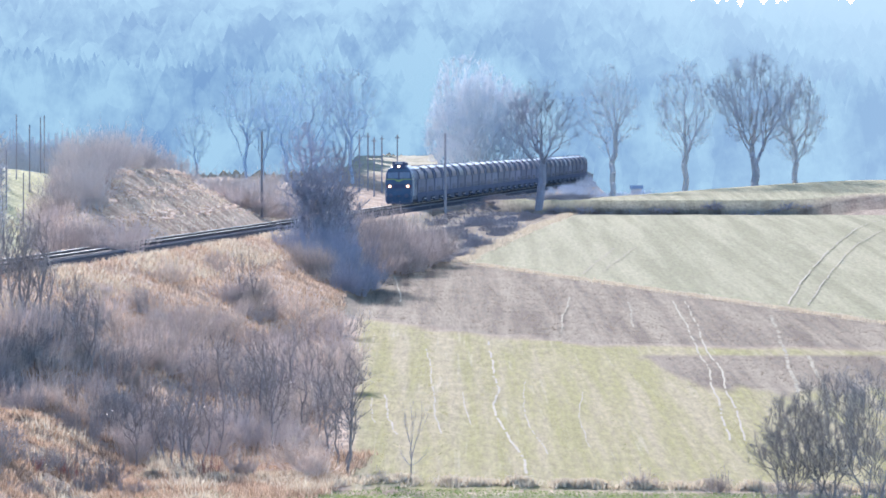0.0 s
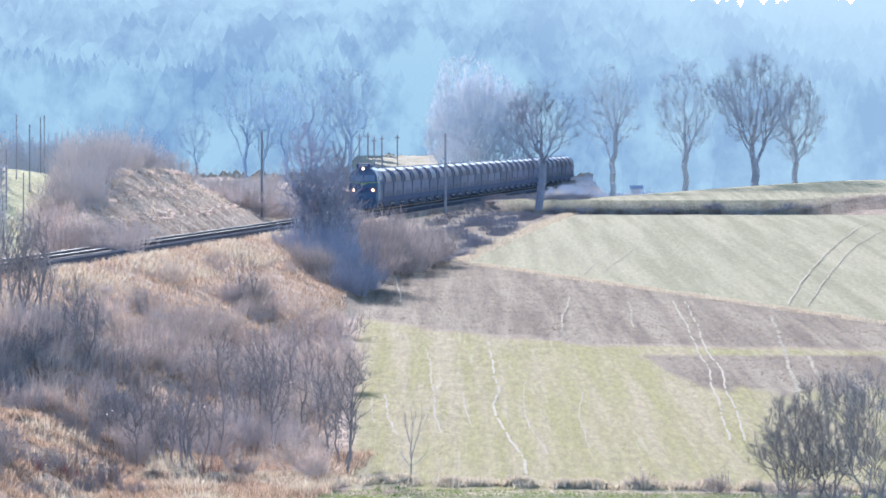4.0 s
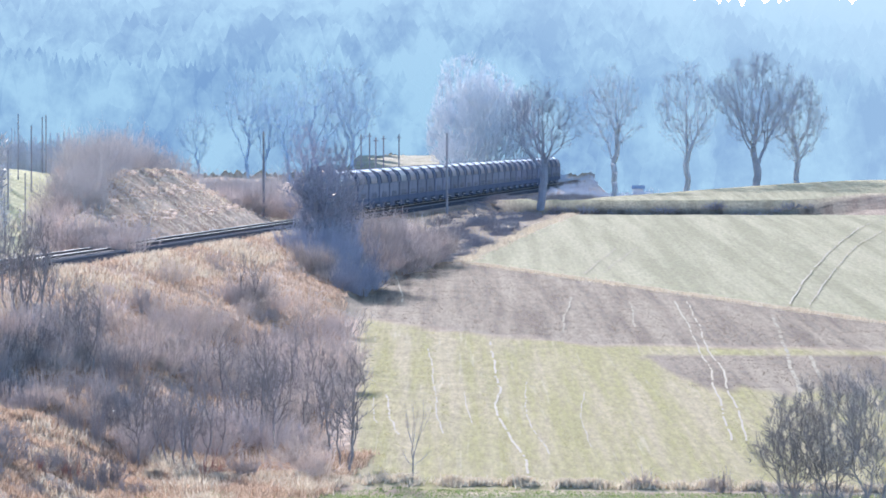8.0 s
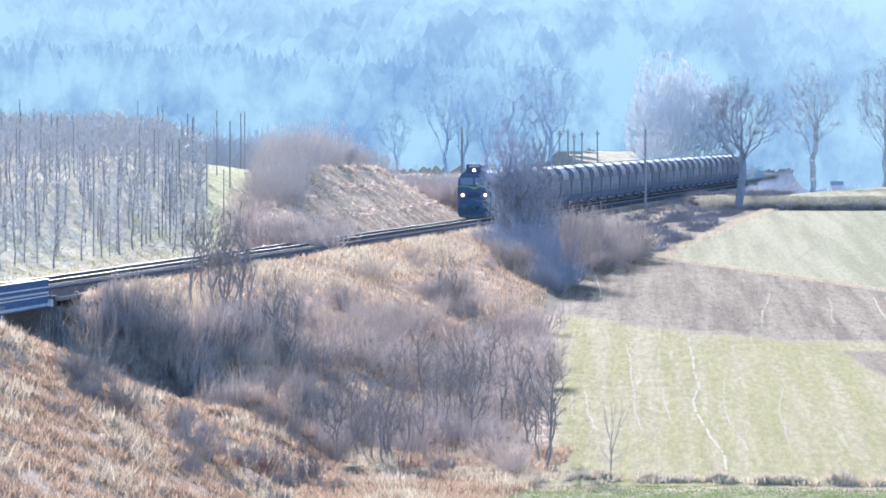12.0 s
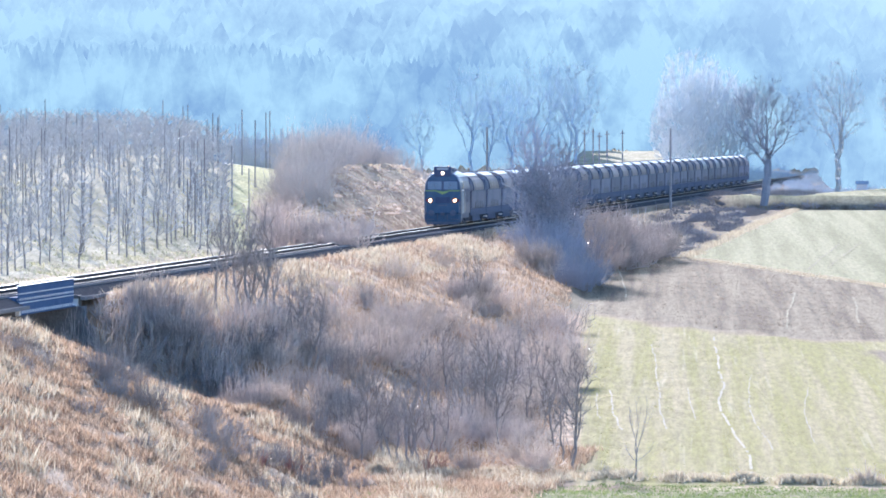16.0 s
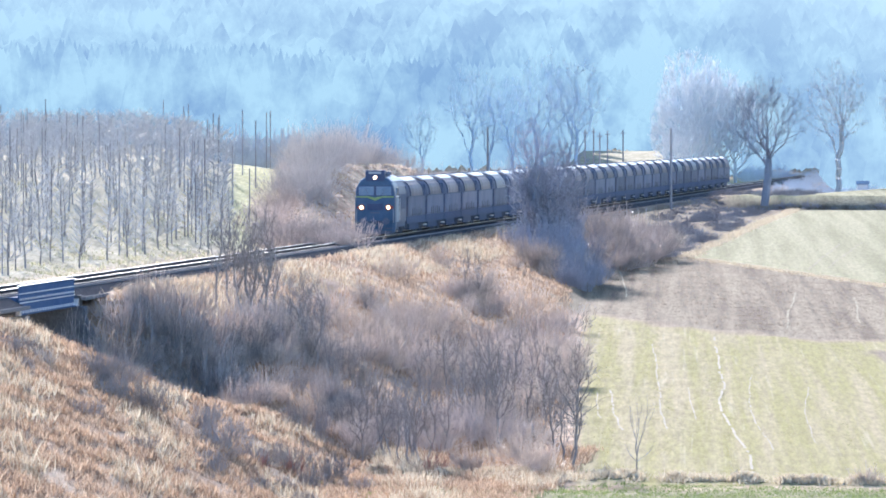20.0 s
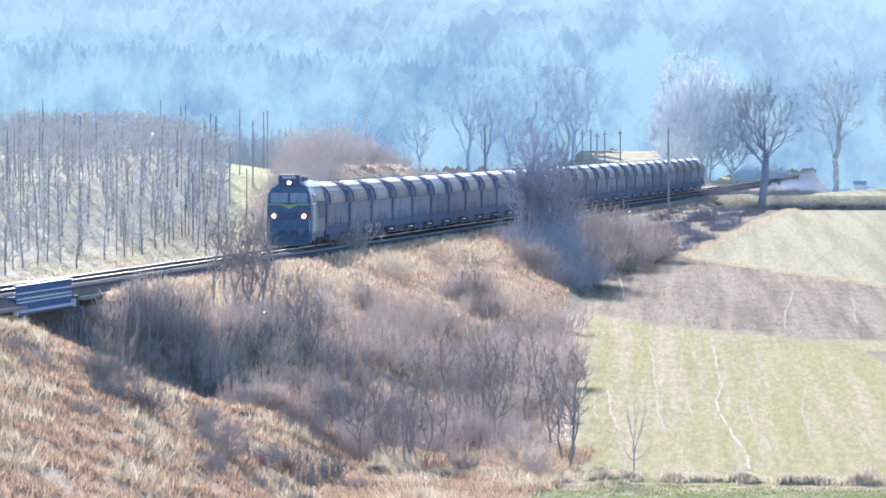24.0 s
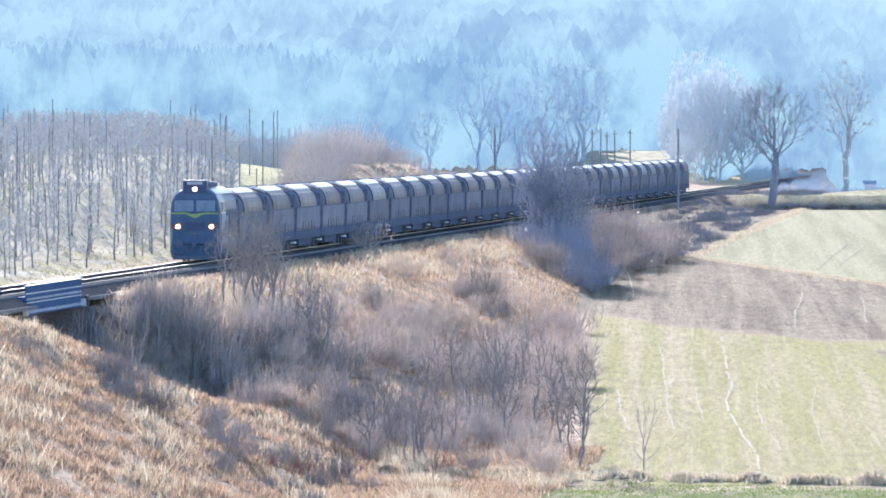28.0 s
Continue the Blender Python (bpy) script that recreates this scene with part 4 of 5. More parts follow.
def make_trackside():
    rng = random.Random(15)
    # dark overgrown clump before the line
    for seed, b, y, h, w, r in ((41, -17.6, 628, 10.8, 4.6, 0.26), (42, -13.4, 634, 10.2, 4.2, 0.2), (43, -15.6, 626, 8.6, 4.6, 0.2)):
        t = crown_tree(seed, h, w, M_OVERGROWN, "dark bare tree overgrown with ivy beside the track", 0.3, 300, 1, r, 0.010, 4, "bare trees", 0.45, 0.06, 0.8, 0.02)
        t.matrix_basis = pose(*spot(b, y), 0, 0, seed * 70)
        ivy_on(t, seed, h, w)
    dense = [make_shrub(45 + k, 4.2, 3.2, 22, M_OVERGROWN, "dense dark bare scrub beside the track", 3, 0.016, "trackside scrub", "scrub") for k in range(3)]
    scatter(dense, [(-18.2, 624, 1.1), (-16.6, 622, 1.3), (-14.8, 620, 1.35), (-12.8, 622, 1.2), (-15.4, 630, 1.5), (-15.6, 614, 1.0), (-13.6, 610, 1.0), (-11.6, 626, 1.3),
                    (-16.6, 606, 0.8), (-14.6, 602, 0.85), (-12.6, 600, 0.85), (-11.2, 606, 0.9), (-10.2, 612, 0.95), (-13.2, 592, 0.7), (-11.0, 594, 0.75)], rng)
    soft = [make_shrub(49 + k, 3.6, 3.8, 16, M_TWIGGREY, "rounded grey-brown scrub at the foot of the embankment", 3, 0.016, "trackside scrub", "scrub") for k in range(3)]
    scatter(soft, [(-9.8, 655, 1.5), (-8.2, 660, 1.6), (-6.6, 668, 1.55), (-5.2, 672, 1.45), (-3.6, 676, 1.25), (-8.8, 642, 1.2), (-4.2, 684, 1.5), (-6, 690, 1.6), (-8, 690, 1.6), (-2.5, 690, 1.1),
                   (-10.5, 640, 1.2), (-1.6, 700, 1.1), (-7.4, 676, 1.7), (-5.0, 680, 1.6), (-3.0, 684, 1.5), (-9.0, 672, 1.7), (-1.2, 694, 1.2), (-6.2, 658, 1.3), (-4.4, 664, 1.2), (-10.2, 664, 1.6)], rng)
    # brambles along the embankment and on the bank before the far field
    bram = [make_shrub(53 + k, 1.5, 2.6, 12, M_BARKDARK, "low bare bramble thicket", 3, 0.016, "bramble thickets", "bramble") for k in range(4)]
    pl = []
    while len(pl) < 195:
        y = rng.uniform(690, 1010)
        d = rng.uniform(4.2, 16)
        b = (track_x(y) + d) / y * 1000
        if -2 < b and track_x(y) + d < 1.2 + (y - 690) * 0.07:
            pl.append((b, y, rng.uniform(0.6, 1.0)))
    # row on the gully bank, thickened to deepen the bank's shadow
    pl += [(rng.uniform(6, 47), rng.uniform(938, 951), rng.uniform(0.5, 1.0)) for _ in range(100)]
    scatter(bram, pl, rng, 0.7, 1.2, 0.3)
    # brush on the far flat beside the line, haze put into its pale colour
    haze = [make_shrub(57 + k, 2.6, 3.4, 10, M_MISTTWIG, "brush beside the far line, haze in its pale colour", 3, 0.02, "far brush", "brush") for k in range(3)]
    far = []
    while len(far) < 170:
        b, y = rng.uniform(9.5, 27), rng.uniform(1085, 1375)
        if abs(b / 1000 * y - track_x(y)) > 4.5:
            far.append((b, y, rng.uniform(0.4, 0.85) * (1.0 if y < 1250 else 1.5)))
    # a last row added to veil the line's end in place of mist
    far += [(13.5 + 0.5 * k + rng.uniform(-0.2, 0.2), 1368 + rng.uniform(0, 12), rng.uniform(0.5, 0.8)) for k in range(17)]
    scatter(haze, far, rng)
    # brush on the cutting bank beyond the line
    tan = [make_shrub(65 + k, 4.2, 3.6, 8, M_TANTWIG, "tan leafless brush on the cutting bank", 3, 0.011, "brush on the bank", "brush") for k in range(3)]
    def crest(b, more):
        """A place on the plateau, behind the crest of the cutting."""
        return max(660.0, 67.8 / (0.05847 - b / 1000)) + more

    top = [-47.4 + 0.5 * k + rng.uniform(-0.7, 0.7) for k in range(52)]
    scatter(tan, [(b, crest(b, rng.uniform(0, 34)), rng.uniform(0.85, 1.15) * (1.25 if b < -40 else 0.85)) for b in top]
            + [(-29.0 + 0.7 * k + rng.uniform(-0.5, 0.5), 770 + rng.uniform(-5, 30), rng.uniform(0.95, 1.25)) for k in range(13)]
            + [(-47.4 + 0.35 * k, 652 + rng.uniform(-8, 14), rng.uniform(0.9, 1.2)) for k in range(12)]
            + [(-49.4 + 0.45 * k + rng.uniform(-0.3, 0.3), 618 + rng.uniform(-10, 22), rng.uniform(0.8, 1.2)) for k in range(12)], rng)
    low = [make_shrub(68 + k, 2.6, 3.0, 14, M_TWIGGREY, "grey bare bush at the foot of the cutting", 3, 0.018) for k in range(3)]
    scatter(low, [(-51 + 0.75 * k + rng.uniform(-0.6, 0.6), 562 + rng.uniform(-28, 28), rng.uniform(0.8, 1.45)) for k in range(15)]
            + [(-41 + 1.6 * k, 600 + 7 * k, rng.uniform(0.2, 0.35)) for k in range(9)] + [(-27 + 0.8 * k, 735 + 5 * k, rng.uniform(0.9, 1.3)) for k in range(10)]
            + [(-28 + 0.55 * k + rng.uniform(-0.4, 0.4), 735 + rng.uniform(0, 45), rng.uniform(0.9, 1.4)) for k in range(16)]
            + [(-51.5 + 0.5 * k + rng.uniform(-0.4, 0.4), 600 + 5 * k + rng.uniform(-10, 10), rng.uniform(0.8, 1.2)) for k in range(9)], rng)
    # bushy tree close to the camera
    for seed, b, y, h, w in ((140, 49.8, 312, 6.5, 4.6), (141, 45.2, 315, 5.4, 3.6), (143, 55.5, 310, 6.9, 5.0)):
        near = crown_tree(seed, h, w, M_NEARBARK, "bare spreading bush-like tree in the near field", 0.34, 560, 2, 0.055, 0.0032, 6, "near trees", 0.45)
        near.matrix_basis = pose(*spot(b, y), 0, 0, seed * 40)
    nb = [make_shrub(142 + k, 3.2, 3.0, 14, M_NEARBARK, "bare twiggy bush in the near field", 3, 0.016) for k in range(2)]
    scatter(nb, [(46.5, 314, 1.0), (54, 312, 1.1), (49, 308, 1.0)], rng)


def make_far_trees():
    # row of field trees, haze put into their bark colours
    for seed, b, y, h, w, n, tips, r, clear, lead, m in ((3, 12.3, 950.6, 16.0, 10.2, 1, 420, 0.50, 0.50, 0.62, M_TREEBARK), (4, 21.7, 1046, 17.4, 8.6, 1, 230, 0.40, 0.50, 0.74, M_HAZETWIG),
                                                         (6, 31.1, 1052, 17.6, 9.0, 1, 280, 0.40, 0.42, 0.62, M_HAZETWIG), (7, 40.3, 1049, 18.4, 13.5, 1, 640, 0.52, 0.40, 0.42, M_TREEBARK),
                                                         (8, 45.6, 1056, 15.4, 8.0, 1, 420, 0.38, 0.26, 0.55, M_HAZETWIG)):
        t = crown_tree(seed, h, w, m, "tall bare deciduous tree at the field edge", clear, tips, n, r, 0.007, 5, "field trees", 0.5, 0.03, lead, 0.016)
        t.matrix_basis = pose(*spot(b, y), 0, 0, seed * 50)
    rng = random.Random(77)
    mist = [crown_tree(170 + k, 15, 8.0, M_MISTBARK, "bare tree before the woods, haze in its bluish colour", 0.42, 150, 1, 0.22, 0.006, 4, "misty trees", 0.5, 0.04, 0.65, 0.02) for k in range(3)]
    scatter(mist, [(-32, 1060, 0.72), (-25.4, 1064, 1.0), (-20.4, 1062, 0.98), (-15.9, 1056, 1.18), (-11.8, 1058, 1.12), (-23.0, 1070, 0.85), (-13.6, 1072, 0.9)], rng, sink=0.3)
    # twigs nearly white: backlight and haze put into their colour
    pale = [crown_tree(180 + k, 15, 8.5, tuft_material("backlit_white_twigs", (0.78, 0.80, 0.82), (0.92, 0.93, 0.93)), "birch with fine dense twigs, backlight and haze in their white", 0.12, 330, 2, 0.16, 0.02, 5, "pale birches") for k in range(2)]
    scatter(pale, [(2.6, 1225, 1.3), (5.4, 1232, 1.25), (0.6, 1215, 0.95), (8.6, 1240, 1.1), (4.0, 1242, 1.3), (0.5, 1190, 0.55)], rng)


def make_orchard():
    rng = random.Random(31)

    def fruit_tree(seed):
        r2 = random.Random(seed)
        t = new("orchard_tree")
        tagged(t, "slender pruned bare orchard tree in a row", "tree", "orchard trees")
        ts, cs = [], []
        p, h = Vector((0, 0, -0.2)), 3.1
        d = Vector((0, 0, 1))
        for i in range(6):
            q = p + d * (h / 6)
            ts.append((*p, *q, 0.062 - 0.007 * i, 0.055 - 0.007 * i))
            if i > 0:
                for _ in range(7):
                    a = r2.uniform(0, 6.28)
                    grow(r2, cs, q, Vector((math.cos(a), math.sin(a), r2.uniform(0.4, 1.5))), r2.uniform(0.3, 0.7), 0.016, 1, 0.5, 0.25, 3, 0.7, 2, 0.01)
            d = Vector((r2.gauss(0, 0.06), r2.gauss(0, 0.06), 1)).normalized()
            p = q
        sticks("trunk", ts, M_STEM, t, sides=5)
        sticks("crown", cs, M_PALEBRANCH, t, "branches, sun sparkle in their pale colour")
        return t

    far_segs = []
    r3 = random.Random(9)
    for i in range(120):
        a = r3.uniform(0, 6.28)
        z0, q = r3.uniform(0.6, 2.8), r3.uniform(0.4, 0.9)
        far_segs.append((0, 0, z0, math.cos(a) * q, math.sin(a) * q, z0 + r3.uniform(0.1, 0.7), 0.016, 0.01))
    kinds = [fruit_tree(200 + k) for k in range(5)]
    pl = []
    for row in range(52):
        for k in range(30):
            y = 408 + row * 6.0 + rng.uniform(-1.2, 1.2)
            x = -64 + k * 2.3 + 0.02 * (y - 412) + rng.uniform(-0.4, 0.4)
            b, d = x / y * 1000, x - track_x(y)
            if -116 < b < -56.6 and d < -7.5 and rng.random() < 0.93:
                pl.append((b, y))
    pl.sort(key=lambda q: q[1])
    scatter(kinds, pl[:300], rng, 0.85, 1.2)
    # rows farther up the slope, joined
    segs, thin = [], []
    for b, y in pl[300:]:
        x, y, z = spot(b, y)
        for q in random.Random(int(y * 10)).sample(far_segs, 64):
            segs.append((q[0] + x, q[1] + y, q[2] + z, q[3] + x, q[4] + y, q[5] + z, q[6] * 1.2, q[7] * 1.2))
        segs.append((x, y, z - 0.2, x + rng.gauss(0, 0.1), y, z + rng.uniform(2.6, 3.5), 0.05, 0.03))
    # thin trees past the lane's end
    for _ in range(90):
        x, y, z = spot(rng.uniform(-57, -47.6), rng.uniform(708, 790))
        for q in random.Random(int(y * 10)).sample(far_segs, 60):
            thin.append((q[0] + x, q[1] + y, q[2] + z, q[3] + x, q[4] + y, q[5] + z, q[6] * 1.2, q[7] * 1.2))
        thin.append((x, y, z - 0.2, x + rng.gauss(0, 0.1), y, z + rng.uniform(3.2, 4.2), 0.075, 0.045))
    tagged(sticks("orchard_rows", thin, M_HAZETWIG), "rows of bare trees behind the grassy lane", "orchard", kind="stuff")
    tagged(sticks("orchard_rows", segs, M_PALEBRANCH), "rows of bare orchard trees up the slope", "orchard", kind="stuff")
    post = sticks("orchard_post", [(0, 0, -0.3, 0, 0, 4.2, 0.045, 0.04)], M_POST, sides=6)
    tagged(post, "tall weathered wooden orchard post", "post", "orchard posts")
    pp = [(rng.uniform(-114, -58), 430 + 270 * rng.random()) for _ in range(140)]
    pp = [(b, y) for b, y in pp if b / 1000 * y - track_x(y) < -8]
    scatter([post], pp + [(-55.1, 655, 1.25), (-53.4, 640, 1.3), (-52.0, 690, 1.2), (-51.5, 700, 1.25), (-49.2, 720, 0.9), (-56.4, 600, 1.2), (-48.6, 715, 0.9), (-47.8, 722, 0.85), (-54.2, 590, 1.0)], rng, 0.8, 1.1)


def tufts(name, places, hi, material, label, blades=9, wide=0.05, spread=0.22, seed=1):
    """Clumps of dry blades, joined."""
    rng = np.random.default_rng(seed)
    p = np.repeat(np.array(places), blades, 0)
    n = len(p)
    a = rng.uniform(0, 2 * math.pi, n)
    h = hi * rng.uniform(0.5, 1.25, n)
    base = p + np.stack([rng.normal(0, spread, n), rng.normal(0, spread, n), np.full(n, -0.04)], -1)
    side = np.stack([np.cos(a) * wide, np.sin(a) * wide, np.zeros(n)], -1)
    lean = np.stack([rng.normal(0, 0.45, n), rng.normal(0, 0.45, n), np.ones(n)], -1) * h[:, None]
    vs = np.stack([base - side, base + side, base + lean], 1).reshape(-1, 3)
    fs = np.arange(3 * n).reshape(-1, 3)
    ob = raw(name, vs.tolist(), fs.tolist(), material)
    return tagged(ob, label, "grass", kind="stuff")


def tuft_material(name, low, high):
    m = bpy.data.materials.new(name)
    m.use_nodes = True
    n, l = m.node_tree.nodes, m.node_tree.links
    b, ge, ra = n["Principled BSDF"], n.new("ShaderNodeNewGeometry"), n.new("ShaderNodeValToRGB")
    ra.color_ramp.elements[0].color, ra.color_ramp.elements[1].color = (*low, 1), (*high, 1)
    l.new(ge.outputs["Random Per Island"], ra.inputs[0])
    l.new(ra.outputs[0], b.inputs["Base Color"])
    b.inputs["Roughness"].default_value, b.inputs["Specular IOR Level"].default_value = 0.8, 0.2
    tr, mx = n.new("ShaderNodeBsdfTranslucent"), n.new("ShaderNodeMixShader")
    l.new(ra.outputs[0], tr.inputs[0])
    mx.inputs[0].default_value = 0.4
    l.new(b.outputs[0], mx.inputs[1])
    l.new(tr.outputs[0], mx.inputs[2])
    l.new(mx.outputs[0], n["Material Output"].inputs[0])
    return m


def make_grass():
    rng = np.random.default_rng(8)

    def ground_points(x, y, keep):
        x, y = x[keep], y[keep]
        return np.stack([x, y, land(x, y)], -1)

    straw = tuft_material("straw", (0.31, 0.195, 0.125), (0.80, 0.61, 0.44))
    pale = tuft_material("pale_straw", (0.5, 0.4, 0.28), (0.85, 0.76, 0.58))
    green = tuft_material("fresh_grass", (0.14, 0.22, 0.06), (0.38, 0.42, 0.16))
    # the bank before the bridge and the whole slope
    n = 34000
    y = rng.uniform(268, 372, n)
    d = rng.uniform(4.6, 30, n)
    patch = np.sin(y * 0.5 + d) * np.sin(d * 0.7 - y * 0.2)
    tufts("dry_grass", ground_points(track_x(y) + d, y, patch + rng.normal(0, 0.5, n) > -0.3), 0.34, straw, "brown dry grass tufts on the bank", 8, 0.03, 0.16, 1)
    n = 5200
    y = rng.uniform(268, 368, n)
    d = rng.uniform(4.6, 30, n)
    lump = np.sin(y * 0.37 + 1.3 * np.sin(d * 0.9)) + np.sin(d * 1.1 + y * 0.13)
    tufts("tall_dry_grass", ground_points(track_x(y) + d, y, lump > 0.6), 0.62, pale, "pale tall tussocks of dead grass on the bank", 9, 0.03, 0.22, 12)
    n = 12000
    y = 372 + 280 * rng.random(n) ** 1.2
    d = rng.uniform(3.2, 26, n)
    x = track_x(y) + d
    tufts("dry_grass", ground_points(x, y, x < -5.5 - 0.0088 * (y - 350)), 0.38, straw, "dry straw-coloured grass on the embankment", 6, 0.035, 0.2, 2)
    # strip along the ballast edge
    n = 5000
    y = 372 + 330 * rng.random(n)
    d = rng.uniform(3.0, 7.5, n)
    tufts("dry_grass", ground_points(track_x(y) + d, y, np.sin(y * 0.11) + rng.normal(0, 0.6, n) > 0), 0.42, pale, "pale dry grass along the track edge", 6, 0.035, 0.2, 3)
    # tussocks along the ditch at the near field's edge
    n = 2600
    x = rng.uniform(-14, 24, n)
    y = 347.5 - 0.32 * x + rng.normal(0, 0.7, n) + 2.5 * np.exp(-((x + 6) / 5) ** 2) * rng.uniform(-1, 2, n)
    lump = np.sin(x * 2.3) + np.sin(x * 3.7 + 1) + rng.normal(0, 0.9, n)
    tufts("tussock", ground_points(x, y, lump > 0.1), 0.34, pale, "pale dry tussocks along the ditch", 14, 0.035, 0.16, 4)
    n = 5000
    x = rng.uniform(-16, 26, n)
    y = rng.uniform(331, 344, n) - 0.3 * np.maximum(x, 0)
    tufts("near_grass", ground_points(x, y, y > 325), 0.12, green, "short fresh grass on the near field", 5, 0.03, 0.2, 5)
    # bank beyond the line
    n = 1100
    y = rng.uniform(560, 760, n)
    d = -rng.uniform(4.3, 14, n)
    tufts("dry_grass", ground_points(track_x(y) + d, y, np.ones(n, bool)), 0.3, pale, "pale dry grass on the cutting bank", 5, 0.04, 0.25, 6)
    n = 1500
    y = rng.uniform(600, 740, n)
    d = -rng.uniform(5.5, 12.2, n)
    lump = np.sin(d * 2.6 + 0.5 * np.sin(y * 0.2)) + rng.normal(0, 0.5, n)
    tufts("rubble", ground_points(track_x(y) + d, y, lump > 0.5), 0.16, tuft_material("pale_earth", (0.42, 0.33, 0.27), (0.78, 0.66, 0.56)), "pale crumbled earth on the bare bank", 4, 0.24, 0.3, 14)
    # pale margins of the fields
    n = 4200
    t = rng.random(n)
    x = 1.8 + 31 * t
    y = 690 - (x - 1.8) * 4.8 + rng.normal(0, 1.6, n)
    tufts("dry_grass", ground_points(x, y, np.sin(x * 2) + rng.normal(0, 0.8, n) > -0.3 - 0.5 * t), 0.2, pale, "pale dry grass margin between the fields", 5, 0.05, 0.25, 9)
    n = 1500
    y = rng.uniform(690, 885, n)
    x = 1.4 + (y - 690) * 0.07 + rng.normal(0, 0.35, n)
    tufts("dry_grass", ground_points(x, y, np.ones(n, bool)), 0.3, pale, "pale dry grass on the gully bank", 5, 0.05, 0.2, 10)
    # orchard floor
    n = 6000
    y = rng.uniform(405, 560, n)
    x = rng.uniform(-60, -22, n)
    tufts("orchard_grass", ground_points(x, y, (x - track_x(y) < -6) & (np.sin(x * 0.5) + np.sin(y * 0.21) + rng.normal(0, 0.4, n) > -0.2)), 0.2,
          tuft_material("orchard_straw", (0.40, 0.38, 0.22), (0.75, 0.68, 0.46)), "straw and thin grass under the orchard trees", 5, 0.05, 0.3, 11)
    # young crop in drilled rows
    n = 15000
    x = np.round(rng.uniform(-5, 26, n) / 0.75) * 0.75 + rng.normal(0, 0.12, n)
    y = rng.uniform(346, 540, n)
    low = np.where(x < 10, 555 - (x + 6) * 2.95, 508 - (x - 10) * 0.5)
    wedge = (x > 12.5) & (y > np.interp(x, [12, 13, 14, 16, 19, 25, 40], [492, 484, 454, 445, 439, 441, 441])) & (y < 492)
    tufts("young_crop", ground_points(x, y, (y < low - 3) & ~wedge & (np.sin(x * 2.1 + y * 0.02) + rng.normal(0, 0.5, n) > 0.4)), 0.08,
          tuft_material("crop_blades", (0.40, 0.375, 0.16), (0.60, 0.53, 0.29)), "young green crop in thin rows", 4, 0.04, 0.12, 7)
    # clods on the ploughed strips
    n = 9000
    x = rng.uniform(-6, 32, n)
    y = rng.uniform(440, 690, n)
    low = np.where(x < 10, 555 - (x + 6) * 2.95, 508 - (x - 10) * 0.5)
    up = 690 - (x - 1.8) * 4.8
    tufts("clods", ground_points(x, y, (y < up - 3) & ((y > low + 4) | ((x > 14) & (y > 446) & (y < 490)))), 0.09,
          tuft_material("clod_soil", (0.20, 0.155, 0.115), (0.42, 0.34, 0.24)), "crumbled brown clods of ploughed soil", 4, 0.06, 0.25, 8)


def make_forest():
    """Distant woods as layered spires and rounded crowns, in one joined backdrop."""
    rng = np.random.default_rng(4)
    n = 6000
    b = rng.uniform(-114, 94, n) / 1000
    y = 1080 + 1480 * rng.random(n) ** 1.15
    bf = rng.uniform(-114, 94, 2600) / 1000
    edge = np.where(bf < -0.0135, 1080, np.where(bf > 0.0225, 1170, np.where(bf > 0.016, 1392, np.where(bf > 0.002, 1250, 1425))))
    b, y = np.concatenate([b, bf]), np.concatenate([y, edge + 4 + 45 * rng.random(2600)])
    x = b * y
    keep = (y > 1480) | ((b < -0.0135) & (y > 1080)) | ((b > 0.0225) & (y > 1170)) | ((b > 0.010) & (y > 1390)) | ((b > 0.002) & (y > 1250)) | (y > 1425)
    keep &= (np.abs(x - track_x(y)) > 9) | (y > 1385)
    x, y = x[keep], y[keep]
    n = len(x)
    z = land(x, y)
    clump = np.array([noise.noise(Vector((x[i] * 0.012, y[i] * 0.006, 0.0))) for i in range(n)])
    h = rng.uniform(12, 19, n) * (1 + 0.25 * clump)
    r = rng.uniform(2.2, 4.2, n) * np.interp(y, [1080, 2000], [0.7, 1.3])
    vs, fs = [], []
    k = 7
    for i in range(n):
        spire = clump[i] + rng.normal(0, 0.15) > -0.12
        # bumpy lobes, one over the other: height of the foot, of two girths and of the top, and their widths
        lobes = ((0.05, 0.22, 0.42, 0.62, 1.1, 0.8), (0.42, 0.56, 0.78, 0.96, 0.72, 0.42)) if spire else ((0.12, 0.35, 0.55, 0.7, 1.15, 1.0), (0.42, 0.62, 0.8, 0.92, 1.0, 0.68))
        for z0, z1, z2, z3, w1, w2 in lobes:
            o = len(vs)
            cx, cy = x[i] + rng.normal(0, 0.3) * r[i], y[i] + rng.normal(0, 0.3) * r[i]
            turn = rng.uniform(0, 6.28)
            wob = rng.uniform(0.7, 1.3, (2, k))
            lift = rng.uniform(-0.05, 0.05, (2, k))
            for g, (zz, w) in enumerate(((z1, w1), (z2, w2))):
                for j in range(k):
                    q = r[i] * w * wob[g, j]
                    vs.append((cx + q * math.cos(6.2832 * j / k + turn), cy + q * math.sin(6.2832 * j / k + turn), z[i] + h[i] * (zz + lift[g, j])))
            vs.append((cx, cy, z[i] + h[i] * z0))
            vs.append((cx, cy, z[i] + h[i] * z3))
            for j in range(k):
                m = (j + 1) % k
                fs += [(o + j, o + m, o + k + m, o + k + j), (o + k + j, o + k + m, o + 2 * k + 1), (o + m, o + j, o + 2 * k)]
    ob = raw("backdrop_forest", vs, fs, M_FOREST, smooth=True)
    tagged(ob, "conifer forest on distant hills, blue haze in its glow", "forest", kind="stuff")


